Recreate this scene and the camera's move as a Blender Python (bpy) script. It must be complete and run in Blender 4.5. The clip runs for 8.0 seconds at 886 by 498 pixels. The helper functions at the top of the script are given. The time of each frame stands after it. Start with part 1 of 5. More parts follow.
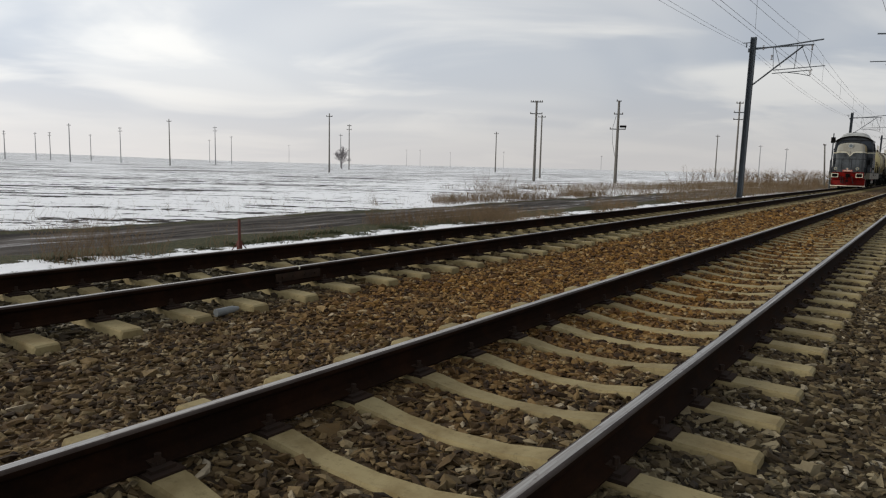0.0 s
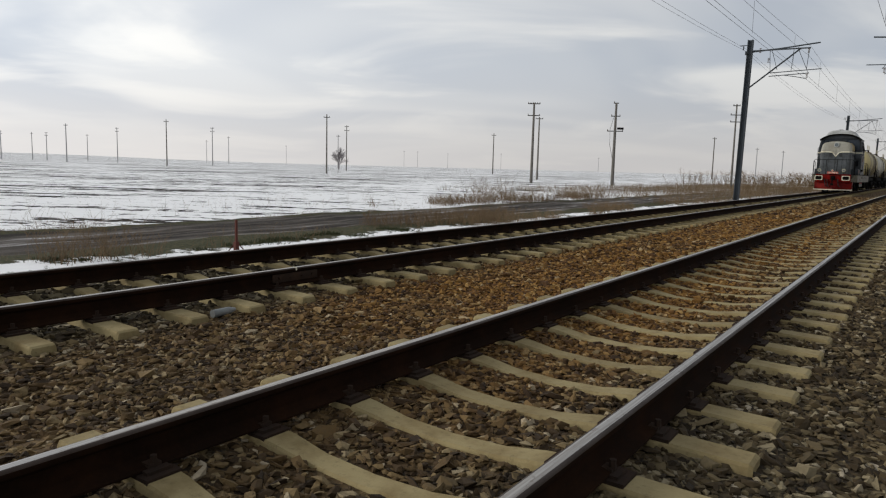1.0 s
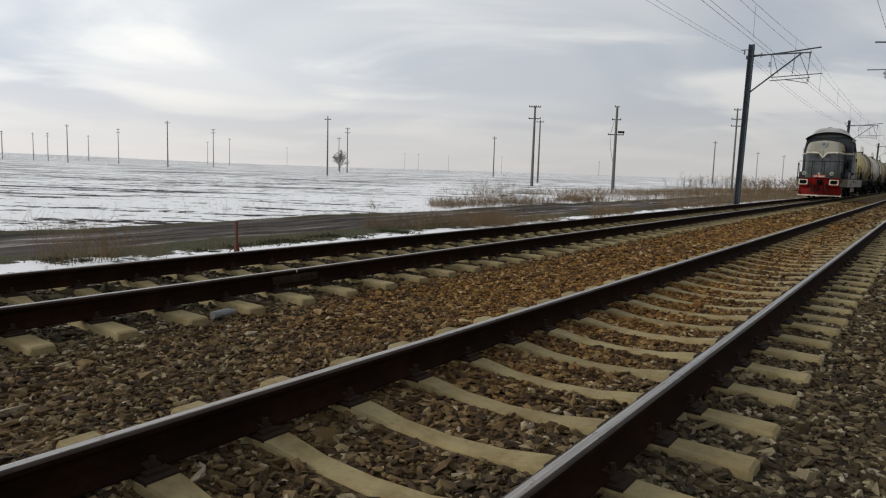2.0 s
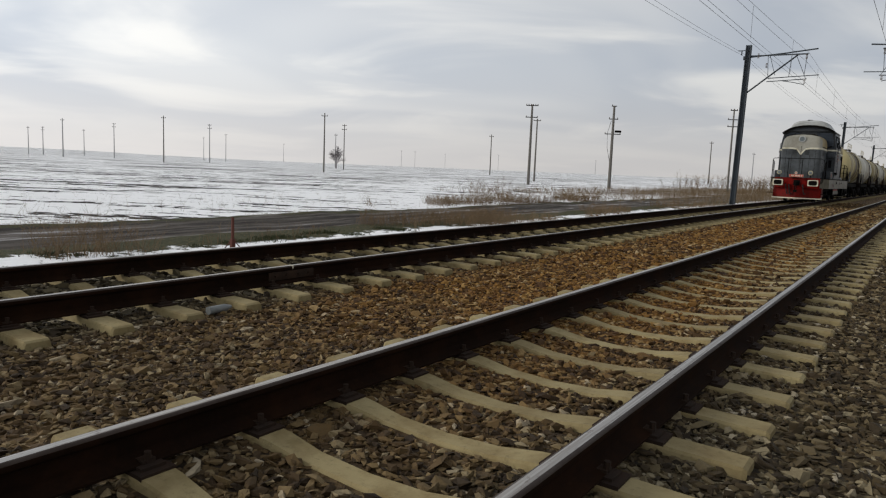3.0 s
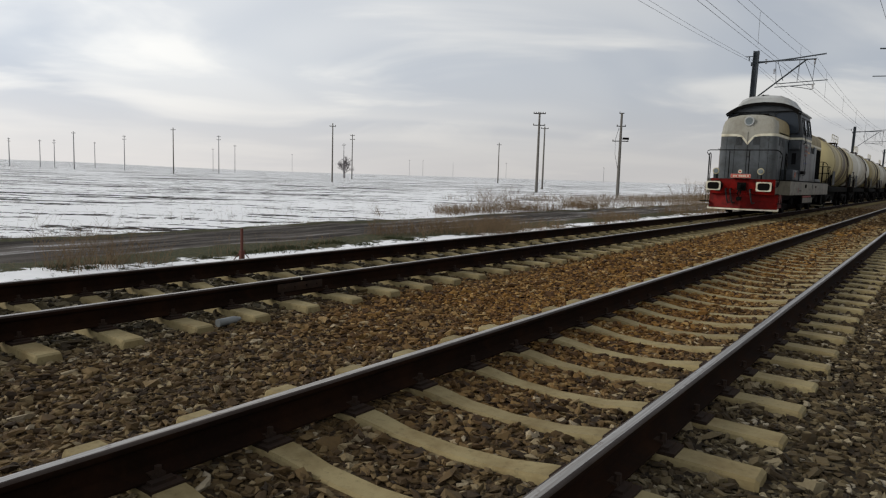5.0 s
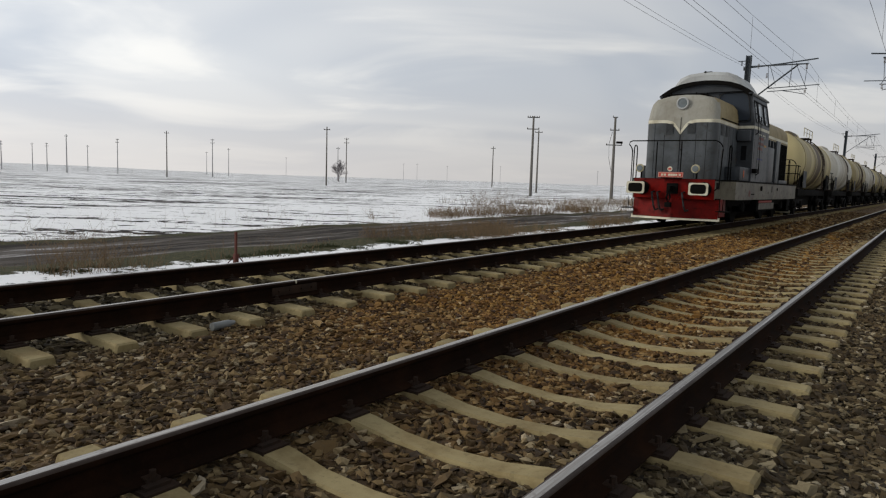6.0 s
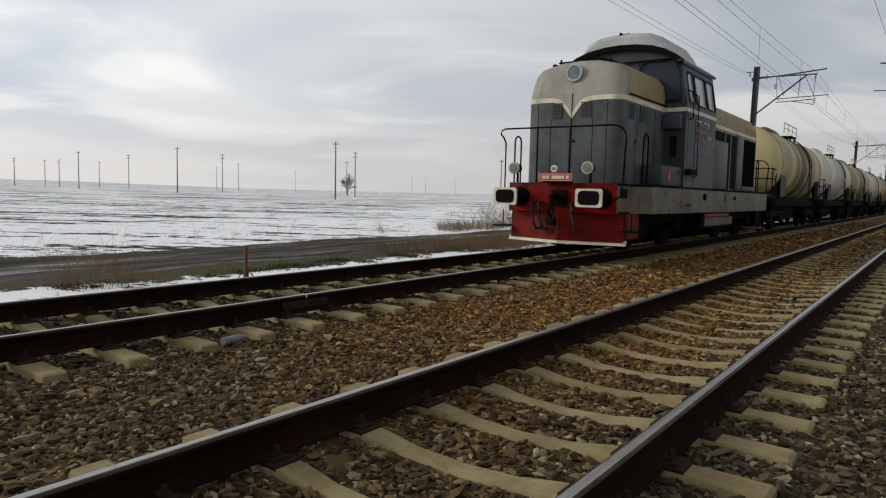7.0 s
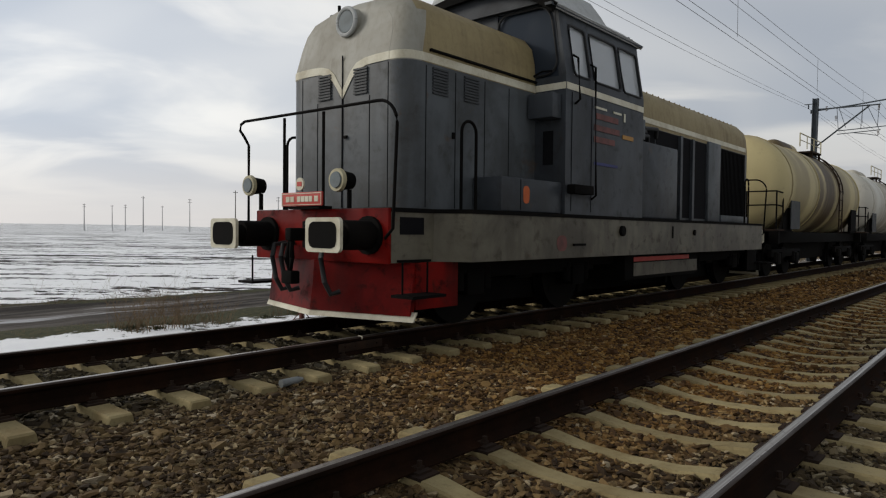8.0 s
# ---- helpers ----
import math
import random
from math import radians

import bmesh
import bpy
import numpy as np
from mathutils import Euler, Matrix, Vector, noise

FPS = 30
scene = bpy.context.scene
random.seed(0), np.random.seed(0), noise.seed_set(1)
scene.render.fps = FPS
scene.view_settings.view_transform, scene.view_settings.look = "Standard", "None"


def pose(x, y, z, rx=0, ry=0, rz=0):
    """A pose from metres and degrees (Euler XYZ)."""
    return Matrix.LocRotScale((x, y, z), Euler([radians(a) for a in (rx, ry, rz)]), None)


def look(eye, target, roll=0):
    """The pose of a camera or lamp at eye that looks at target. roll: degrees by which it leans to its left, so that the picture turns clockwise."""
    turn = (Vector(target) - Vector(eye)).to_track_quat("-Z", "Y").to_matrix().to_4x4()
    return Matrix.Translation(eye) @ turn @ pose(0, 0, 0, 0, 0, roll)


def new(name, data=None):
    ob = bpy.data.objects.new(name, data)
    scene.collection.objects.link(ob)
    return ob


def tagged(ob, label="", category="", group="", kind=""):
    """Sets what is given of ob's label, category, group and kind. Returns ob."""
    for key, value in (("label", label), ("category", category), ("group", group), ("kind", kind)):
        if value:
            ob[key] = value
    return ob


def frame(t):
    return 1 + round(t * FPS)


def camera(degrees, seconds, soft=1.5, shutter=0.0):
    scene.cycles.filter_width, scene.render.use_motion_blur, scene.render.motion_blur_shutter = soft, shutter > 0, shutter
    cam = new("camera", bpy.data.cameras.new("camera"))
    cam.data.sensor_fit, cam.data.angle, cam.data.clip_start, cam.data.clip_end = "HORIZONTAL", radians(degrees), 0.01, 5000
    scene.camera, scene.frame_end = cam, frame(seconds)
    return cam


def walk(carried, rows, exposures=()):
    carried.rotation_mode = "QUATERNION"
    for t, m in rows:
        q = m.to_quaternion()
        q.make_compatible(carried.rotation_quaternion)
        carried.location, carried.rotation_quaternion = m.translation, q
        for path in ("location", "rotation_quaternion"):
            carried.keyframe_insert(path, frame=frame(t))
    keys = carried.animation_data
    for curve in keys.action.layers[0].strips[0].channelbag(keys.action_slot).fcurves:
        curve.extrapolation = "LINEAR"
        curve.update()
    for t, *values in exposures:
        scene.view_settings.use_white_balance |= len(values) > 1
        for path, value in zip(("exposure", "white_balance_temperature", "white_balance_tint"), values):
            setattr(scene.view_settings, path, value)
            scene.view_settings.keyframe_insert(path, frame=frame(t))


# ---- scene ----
# Two parallel tracks run along +y. Rail tops of the near track lie at z = 0.
FAR_X, FAR_Z = -4.217, 0.027      # centre line and rail top of the far track
GAUGE = 1.435
SLEEPER_Y, SLEEPER_GAP = 3.226, 0.584
FAR_SLEEPER_Y, FAR_SLEEPER_GAP = 2.04, 0.600

cam = camera(66.5, 8.0, soft=1.2)
PATH = [
    (0.0, 36.03, -6.98, -1.28, 1.808, 0.000, 1.084),
    (0.5, 35.89, -7.01, -1.39, 1.808, 0.000, 1.085),
    (1.0, 35.81, -6.86, -1.48, 1.808, 0.000, 1.086),
    (1.5, 35.93, -6.60, -1.53, 1.808, 0.000, 1.087),
    (3.0, 35.58, -6.82, -2.31, 1.802, -0.004, 1.083),
    (3.5, 36.38, -6.44, -1.26, 1.805, -0.007, 1.096),
    (4.0, 36.11, -6.26, -1.67, 1.809, -0.006, 1.096),
    (4.5, 36.32, -6.14, -1.67, 1.808, -0.002, 1.100),
    (6.0, 35.76, -5.80, -1.79, 1.804, -0.011, 1.100),
    (6.5, 35.99, -5.04, -1.36, 1.805, -0.014, 1.098),
    (7.0, 36.48, -4.71, -1.35, 1.800, -0.018, 1.102),
    (7.5, 38.17, -3.47, -0.89, 1.797, -0.033, 1.118),
    (8.0, 40.78, -1.49, -0.57, 1.767, -0.030, 1.124),
]
walk(cam, [(t, pose(x, y, z, 90 + pitch, roll, yaw)) for t, yaw, pitch, roll, x, y, z in PATH], exposures=[(0.0, 0.0), (4.5, -0.03), (6.5, -0.06), (7.0, -0.08), (7.5, -0.11), (8.0, -0.15)])
scene.view_settings.exposure = 0.0

# ---- light ----
SUN_AZ, SUN_EL = 124.0, 26.0       # degrees left of the tracks, and above the horizon


def build_world():
    w = bpy.data.worlds.new("overcast_sky")
    scene.world = w
    w.use_nodes = True
    nt = w.node_tree
    nt.nodes.clear()
    out = nt.nodes.new("ShaderNodeOutputWorld")
    bg = nt.nodes.new("ShaderNodeBackground")
    sky = nt.nodes.new("ShaderNodeTexSky")
    sky.sky_type = "NISHITA"
    sky.sun_disc = False
    sky.sun_elevation = radians(SUN_EL)
    sky.sun_rotation = radians(-SUN_AZ)
    tc = nt.nodes.new("ShaderNodeTexCoord")
    sep = nt.nodes.new("ShaderNodeSeparateXYZ")
    nt.links.new(tc.outputs["Generated"], sep.inputs[0])

    def math_node(op, a, b=None):
        n = nt.nodes.new("ShaderNodeMath")
        n.operation = op
        for i, v in enumerate((a, b)):
            if v is None:
                continue
            if isinstance(v, (int, float)):
                n.inputs[i].default_value = v
            else:
                nt.links.new(v, n.inputs[i])
        return n.outputs[0]

    up = math_node("MAXIMUM", sep.outputs["Z"], 0.0)
    lift = math_node("ADD", up, 0.17)
    px = math_node("DIVIDE", sep.outputs["X"], lift)
    py = math_node("DIVIDE", sep.outputs["Y"], lift)
    comb = nt.nodes.new("ShaderNodeCombineXYZ")
    nt.links.new(px, comb.inputs[0])
    nt.links.new(py, comb.inputs[1])
    mp = nt.nodes.new("ShaderNodeMapping")
    mp.vector_type = "TEXTURE"
    mp.inputs["Rotation"].default_value = (0, 0, radians(40))
    mp.inputs["Scale"].default_value = (1.35, 0.95, 1.0)
    nt.links.new(comb.outputs[0], mp.inputs[0])

    def cloud(scale, detail, rough, lo, hi, distort=0.3):
        n = nt.nodes.new("ShaderNodeTexNoise")
        n.inputs["Scale"].default_value = scale
        n.inputs["Detail"].default_value = detail
        n.inputs["Roughness"].default_value = rough
        n.inputs["Distortion"].default_value = distort
        nt.links.new(mp.outputs[0], n.inputs["Vector"])
        r = nt.nodes.new("ShaderNodeMapRange")
        r.interpolation_type = "SMOOTHSTEP"
        r.inputs["From Min"].default_value, r.inputs["From Max"].default_value = lo, hi
        nt.links.new(n.outputs["Fac"], r.inputs[0])
        return r.outputs[0]

    def mix(fac, a, b):
        n = nt.nodes.new("ShaderNodeMix")
        n.data_type = "RGBA"
        for sock, v in ((n.inputs[0], fac), (n.inputs[6], a), (n.inputs[7], b)):
            if isinstance(v, (int, float)):
                sock.default_value = v
            elif isinstance(v, tuple):
                sock.default_value = (*v, 1)
            else:
                nt.links.new(v, sock)
        return n.outputs[2]

    big = cloud(0.55, 3, 0.5, 0.40, 0.62, 0.8)
    fine = cloud(1.0, 5, 0.5, 0.47, 0.68, 0.7)
    col = mix(big, (0.53, 0.575, 0.645), (0.76, 0.775, 0.79))
    col = mix(math_node("MULTIPLY", fine, 0.75), col, (0.98, 0.965, 0.925))
    # brighter cloud round the veiled sun, duller cloud away from it
    sun_dir = Vector((-math.sin(radians(SUN_AZ)) * math.cos(radians(SUN_EL)), math.cos(radians(SUN_AZ)) * math.cos(radians(SUN_EL)), math.sin(radians(SUN_EL))))
    dot = nt.nodes.new("ShaderNodeVectorMath")
    dot.operation = "DOT_PRODUCT"
    dot.inputs[1].default_value = sun_dir
    nt.links.new(tc.outputs["Generated"], dot.inputs[0])

    def band(sock, lo, hi, to_lo, to_hi):
        r = nt.nodes.new("ShaderNodeMapRange")
        r.interpolation_type = "SMOOTHSTEP"
        r.inputs["From Min"].default_value, r.inputs["From Max"].default_value = lo, hi
        r.inputs["To Min"].default_value, r.inputs["To Max"].default_value = to_lo, to_hi
        nt.links.new(sock, r.inputs[0])
        return r.outputs[0]

    veil = math_node("MULTIPLY", band(dot.outputs["Value"], -0.98, -0.50, 0.40, 1.0), band(dot.outputs["Value"], -0.30, 0.9, 0.86, 1.30))
    # the cloud is thinner and paler towards the horizon than overhead
    veil = math_node("MULTIPLY", veil, band(sep.outputs["Z"], 0.2, 1.0, 1.0, 0.62))
    # pale haze at the horizon
    haze = nt.nodes.new("ShaderNodeMapRange")
    haze.interpolation_type = "SMOOTHSTEP"
    haze.inputs["From Min"].default_value, haze.inputs["From Max"].default_value = 0.16, 0.0
    nt.links.new(sep.outputs["Z"], haze.inputs[0])
    col = mix(math_node("MULTIPLY", haze.outputs[0], 0.85), col, (0.70, 0.675, 0.665))
    scaled = nt.nodes.new("ShaderNodeVectorMath")
    scaled.operation = "SCALE"
    nt.links.new(col, scaled.inputs[0])
    nt.links.new(veil, scaled.inputs["Scale"])
    dim = nt.nodes.new("ShaderNodeVectorMath")
    dim.operation = "SCALE"
    dim.inputs["Scale"].default_value = 0.08
    nt.links.new(sky.outputs[0], dim.inputs[0])
    total = mix(0.92, dim.outputs[0], scaled.outputs[0])
    nt.links.new(total, bg.inputs["Color"])
    bg.inputs["Strength"].default_value = 1.0
    nt.links.new(bg.outputs[0], out.inputs[0])


build_world()
sun = new("sun", bpy.data.lights.new("sun", "SUN"))
sun.data.energy, sun.data.angle, sun.data.color = 1.75, radians(20), (1.0, 0.95, 0.87)
sun_from = Vector((-math.sin(radians(SUN_AZ)) * math.cos(radians(SUN_EL)), math.cos(radians(SUN_AZ)) * math.cos(radians(SUN_EL)), math.sin(radians(SUN_EL))))
sun.matrix_world = look(sun_from * 50, (0, 0, 0))

# ---- materials ----


class Nodes:
    """Small helper to wire a node material."""

    def __init__(self, name):
        self.mat = bpy.data.materials.new(name)
        self.mat.use_nodes = True
        self.nt = self.mat.node_tree
        self.bsdf = self.nt.nodes["Principled BSDF"]
        self.tc = self.nt.nodes.new("ShaderNodeTexCoord")

    def link(self, a, b):
        self.nt.links.new(a, b)

    def put(self, sock, v):
        if isinstance(v, (int, float)):
            sock.default_value = v
        elif isinstance(v, tuple):
            sock.default_value = (*v, 1) if len(v) == 3 and sock.type == "RGBA" else v
        else:
            self.link(v, sock)

    def coords(self, scale=(1, 1, 1), rot=0.0, source="Object"):
        m = self.nt.nodes.new("ShaderNodeMapping")
        m.inputs["Scale"].default_value = scale
        m.inputs["Rotation"].default_value = (0, 0, radians(rot))
        self.link(self.tc.outputs[source], m.inputs[0])
        return m.outputs[0]

    def world(self):
        return self.nt.nodes.new("ShaderNodeNewGeometry").outputs["Position"]

    def noise(self, vec, scale, detail=4, rough=0.55, distort=0.0):
        n = self.nt.nodes.new("ShaderNodeTexNoise")
        self.link(vec, n.inputs["Vector"])
        n.inputs["Scale"].default_value, n.inputs["Detail"].default_value = scale, detail
        n.inputs["Roughness"].default_value, n.inputs["Distortion"].default_value = rough, distort
        return n.outputs["Fac"]

    def span(self, v, lo, hi, a=0.0, b=1.0):
        n = self.nt.nodes.new("ShaderNodeMapRange")
        n.interpolation_type = "SMOOTHSTEP"
        self.link(v, n.inputs[0])
        for k, x in zip(("From Min", "From Max", "To Min", "To Max"), (lo, hi, a, b)):
            n.inputs[k].default_value = x
        return n.outputs[0]

    def math(self, op, a, b=0.0):
        n = self.nt.nodes.new("ShaderNodeMath")
        n.operation = op
        self.put(n.inputs[0], a)
        self.put(n.inputs[1], b)
        return n.outputs[0]

    def mix(self, fac, a, b):
        n = self.nt.nodes.new("ShaderNodeMix")
        n.data_type = "RGBA"
        self.put(n.inputs[0], fac)
        self.put(n.inputs[6], a)
        self.put(n.inputs[7], b)
        return n.outputs[2]

    def ramp(self, v, stops):
        n = self.nt.nodes.new("ShaderNodeValToRGB")
        while len(n.color_ramp.elements) < len(stops):
            n.color_ramp.elements.new(0.5)
        for e, (p, c) in zip(n.color_ramp.elements, stops):
            e.position, e.color = p, (*c, 1)
        self.link(v, n.inputs[0])
        return n.outputs[0]

    def axis(self, vec, i):
        n = self.nt.nodes.new("ShaderNodeSeparateXYZ")
        self.link(vec, n.inputs[0])
        return n.outputs[i]

    def bump(self, height, strength=0.3, distance=0.01):
        n = self.nt.nodes.new("ShaderNodeBump")
        n.inputs["Strength"].default_value, n.inputs["Distance"].default_value = strength, distance
        self.link(height, n.inputs["Height"])
        self.link(n.outputs[0], self.bsdf.inputs["Normal"])

    def done(self, colour, rough=0.7, metal=0.0, spec=0.4):
        self.put(self.bsdf.inputs["Base Color"], colour)
        self.put(self.bsdf.inputs["Roughness"], rough)
        self.put(self.bsdf.inputs["Metallic"], metal)
        self.bsdf.inputs["Specular IOR Level"].default_value = spec
        return self.mat


def worn(name, base, dirt, rough=0.6, metal=0.0, amount=0.5, scale=1.5, streak=0.0, spec=0.35):
    """Paint or bare surface with two scales of dirt, and streaks that run down where asked."""
    n = Nodes(name)
    c = n.coords()
    big = n.span(n.noise(c, scale, 5, 0.6, 0.4), 0.38, 0.72)
    small = n.span(n.noise(c, scale * 14, 4, 0.6), 0.45, 0.75)
    m = n.math("MULTIPLY", big, amount)
    m = n.math("ADD", m, n.math("MULTIPLY", small, amount * 0.4))
    if streak:
        run = n.span(n.noise(n.coords((3.0, 3.0, 0.18)), 2.2, 5, 0.65), 0.47, 0.70)
        m = n.math("ADD", m, n.math("MULTIPLY", run, streak))
    m = n.math("MINIMUM", m, 1.0)
    n.bump(n.noise(c, scale * 30, 3), 0.15, 0.004)
    return n.done(n.mix(m, base, dirt), n.math("ADD", rough, n.math("MULTIPLY", m, 0.15)), metal, spec)


def weathered(name, pale, deep, grime, rust, rust_amount, gloss=0.22):
    """Old vehicle paint: faded clouds, running grime, oil spots and rust blooms."""
    n = Nodes(name)
    c = n.coords()
    col = n.mix(n.span(n.noise(c, 1.1, 5, 0.6, 0.5), 0.35, 0.66), pale, deep)
    run = n.span(n.noise(n.coords((1.7, 1.7, 0.30)), 2.0, 4, 0.55), 0.46, 0.74, 0.0, 0.45)
    col = n.mix(run, col, grime)
    bloom = n.span(n.noise(c, 2.6, 6, 0.7, 0.6), 0.60, 0.70)
    col = n.mix(n.math("MULTIPLY", bloom, n.math("ADD", rust_amount, 0.35)), col, rust)
    oil = n.span(n.noise(c, 5.5, 5, 0.65, 0.3), 0.52, 0.72, 0.0, rust_amount + 0.35)
    col = n.mix(oil, col, grime)
    fade = n.span(n.noise(c, 30, 3, 0.6), 0.55, 0.8, 0.0, 0.25)
    col = n.mix(fade, col, pale)
    n.bump(n.math("ADD", n.noise(c, 3.0, 3), n.math("MULTIPLY", n.noise(c, 45, 3), 0.15)), 0.12, 0.02)
    return n.done(col, n.math("ADD", 0.42, n.math("MULTIPLY", oil, 0.3)), 0.0, gloss)


def make_glass(name, tint, gloss=0.08, rough=0.25, clear=0.15):
    n = Nodes(name)
    n.bsdf.inputs["Transmission Weight"].default_value = clear
    n.bsdf.inputs["IOR"].default_value = 1.3
    dust = n.span(n.noise(n.coords(), 3, 5), 0.4, 0.8, rough, rough + 0.2)
    return n.done(tint, dust, 0.0, gloss)


def make_ballast(name, stones):
    n = Nodes(name)
    pos = n.world()
    x, y = n.axis(pos, 0), n.axis(pos, 1)
    blot = n.noise(pos, 0.55, 4, 0.6, 0.5)
    if stones:
        rnd = n.nt.nodes.new("ShaderNodeNewGeometry").outputs["Random Per Island"]
    else:
        v = n.nt.nodes.new("ShaderNodeTexVoronoi")
        v.inputs["Scale"].default_value = 17
        n.link(pos, v.inputs["Vector"])
        rnd = n.axis(v.outputs["Color"], 0)
    grey = n.ramp(rnd, [(0.0, (0.010, 0.0082, 0.0042)), (0.3, (0.026, 0.0225, 0.012)), (0.6, (0.052, 0.048, 0.028)), (0.85, (0.112, 0.102, 0.064)), (0.96, (0.24, 0.215, 0.145)), (1.0, (0.36, 0.32, 0.25))])
    rust = n.ramp(rnd, [(0.0, (0.030, 0.012, 0.004)), (0.3, (0.100, 0.044, 0.009)), (0.6, (0.185, 0.087, 0.017)), (0.85, (0.27, 0.142, 0.032)), (0.96, (0.32, 0.20, 0.07)), (1.0, (0.38, 0.28, 0.15))])
    # iron dust lies between the tracks and round the rails, thickest a little way along
    between = n.math("MULTIPLY", n.span(x, -3.6, -2.6), n.span(x, 1.1, -0.4, 0.15, 1.0))
    along = n.math("MULTIPLY", n.span(y, 1.5, 7.0, 0.30, 1.0), n.span(y, 16, 40, 1.0, 0.55))
    amount = n.math("MULTIPLY", between, along)
    amount = n.math("MULTIPLY", amount, n.span(blot, 0.25, 0.6, 0.55, 1.0))
    amount = n.math("MINIMUM", n.math("ADD", amount, 0.12), 1.0)
    col = n.mix(amount, grey, rust)
    grain = n.noise(pos, 70, 4, 0.6)
    col = n.mix(n.span(grain, 0.3, 0.75, 0.0, 0.35), col, (0.062, 0.046, 0.026))
    if stones:
        n.bump(grain, 0.4, 0.006)
    else:
        n.bump(n.math("ADD", v.outputs["Distance"], n.math("MULTIPLY", grain, 0.3)), 1.0, 0.05)
    return n.done(col, 0.85, 0.0, 0.25)


def make_ground(name):
    n = Nodes(name)
    pos = n.world()
    x = n.axis(pos, 0)
    wav = n.noise(pos, 0.35, 4, 0.6)
    xw = n.math("ADD", x, n.math("MULTIPLY", n.math("SUBTRACT", wav, 0.5), 1.6))
    fine = n.noise(pos, 9, 6, 0.65)
    # bare soil in long thin furrows between the snow
    mpv = n.nt.nodes.new("ShaderNodeMapping")
    mpv.vector_type = "TEXTURE"
    mpv.inputs["Rotation"].default_value = (0, 0, radians(37))
    mpv.inputs["Scale"].default_value = (7.0, 0.85, 1.0)
    n.link(pos, mpv.inputs[0])
    fur = n.noise(mpv.outputs[0], 1.0, 5, 0.60, 0.25)
    clods = n.nt.nodes.new("ShaderNodeMapping")
    clods.vector_type = "TEXTURE"
    clods.inputs["Rotation"].default_value = (0, 0, radians(37))
    clods.inputs["Scale"].default_value = (1.25, 0.42, 1.0)
    n.link(pos, clods.inputs[0])
    clod = n.noise(clods.outputs[0], 1.0, 6, 0.70)
    wide = n.noise(pos, 0.05, 3, 0.5)
    in_row = n.span(n.math("ADD", fur, n.math("MULTIPLY", n.math("SUBTRACT", wide, 0.5), 0.35)), 0.50, 0.66)
    clean = n.span(x, -45, -15, 0.0, 0.035)      # the snow lies thicker beside the road
    speck = n.noise(pos, 2.4, 5, 0.65)
    lumps = n.math("ADD", n.math("MULTIPLY", speck, 0.5), n.math("MULTIPLY", clod, 0.5))
    bare = n.math("ADD", lumps, n.math("SUBTRACT", n.math("MULTIPLY", in_row, 0.17), clean))
    near_m = n.span(bare, 0.586, 0.598)
    rows = n.nt.nodes.new("ShaderNodeMapping")
    rows.vector_type = "TEXTURE"
    rows.inputs["Rotation"].default_value = (0, 0, radians(37))
    rows.inputs["Scale"].default_value = (19.0, 2.3, 1.0)
    n.link(pos, rows.inputs[0])
    row = n.noise(rows.outputs[0], 1.0, 5, 0.60, 0.2)
    row = n.math("ADD", row, n.math("MULTIPLY", n.math("SUBTRACT", clod, 0.5), 0.50))
    far_m = n.span(n.math("SUBTRACT", row, n.span(x, -60, -16, 0.0, 0.075)), 0.558, 0.569)
    near_m = n.math("MULTIPLY", near_m, n.span(x, -110, -55, 0.45, 1.0))
    # a few turned-up ridges lie bare and black
    ridge = n.nt.nodes.new("ShaderNodeMapping")
    ridge.vector_type = "TEXTURE"
    ridge.inputs["Rotation"].default_value = (0, 0, radians(37))
    ridge.inputs["Scale"].default_value = (6.5, 1.3, 1.0)
    n.link(pos, ridge.inputs[0])
    bank = n.noise(ridge.outputs[0], 1.0, 3, 0.5, 0.2)
    bank = n.math("ADD", bank, n.math("MULTIPLY", n.math("SUBTRACT", speck, 0.5), 0.45))
    bank_m = n.span(n.math("SUBTRACT", bank, n.math("MULTIPLY", clean, 0.8)), 0.640, 0.655)
    soil_m = n.math("MAXIMUM", n.math("MAXIMUM", near_m, far_m), bank_m)
    soil = n.ramp(fine, [(0.2, (0.008, 0.006, 0.005)), (0.6, (0.026, 0.020, 0.015)), (0.9, (0.07, 0.055, 0.038))])
    snow = n.ramp(n.noise(pos, 2.2, 5, 0.6), [(0.25, (0.84, 0.845, 0.855)), (0.7, (0.915, 0.915, 0.918))])
    field = n.mix(soil_m, snow, soil)
    # dirt road with two wet ruts
    mud_n = n.nt.nodes.new("ShaderNodeMapping")
    mud_n.inputs["Scale"].default_value = (3.2, 0.22, 1.0)
    n.link(pos, mud_n.inputs[0])
    rutn = n.noise(mud_n.outputs[0], 1.0, 6, 0.6, 0.3)
    mud = n.ramp(rutn, [(0.38, (0.018, 0.014, 0.011)), (0.47, (0.052, 0.043, 0.035)), (0.55, (0.105, 0.092, 0.082)), (0.60, (0.17, 0.155, 0.145)), (0.66, (0.42, 0.42, 0.43))])
    grass = n.ramp(fine, [(0.25, (0.014, 0.016, 0.005)), (0.5, (0.042, 0.042, 0.015)), (0.8, (0.11, 0.090, 0.040))])
    patch = n.span(n.math("ADD", n.noise(pos, 1.1, 6, 0.65), n.math("MULTIPLY", n.math("SUBTRACT", fine, 0.5), 0.3)), 0.405, 0.445)
    strip = n.mix(patch, grass, snow)            # half-melted verge beside the track
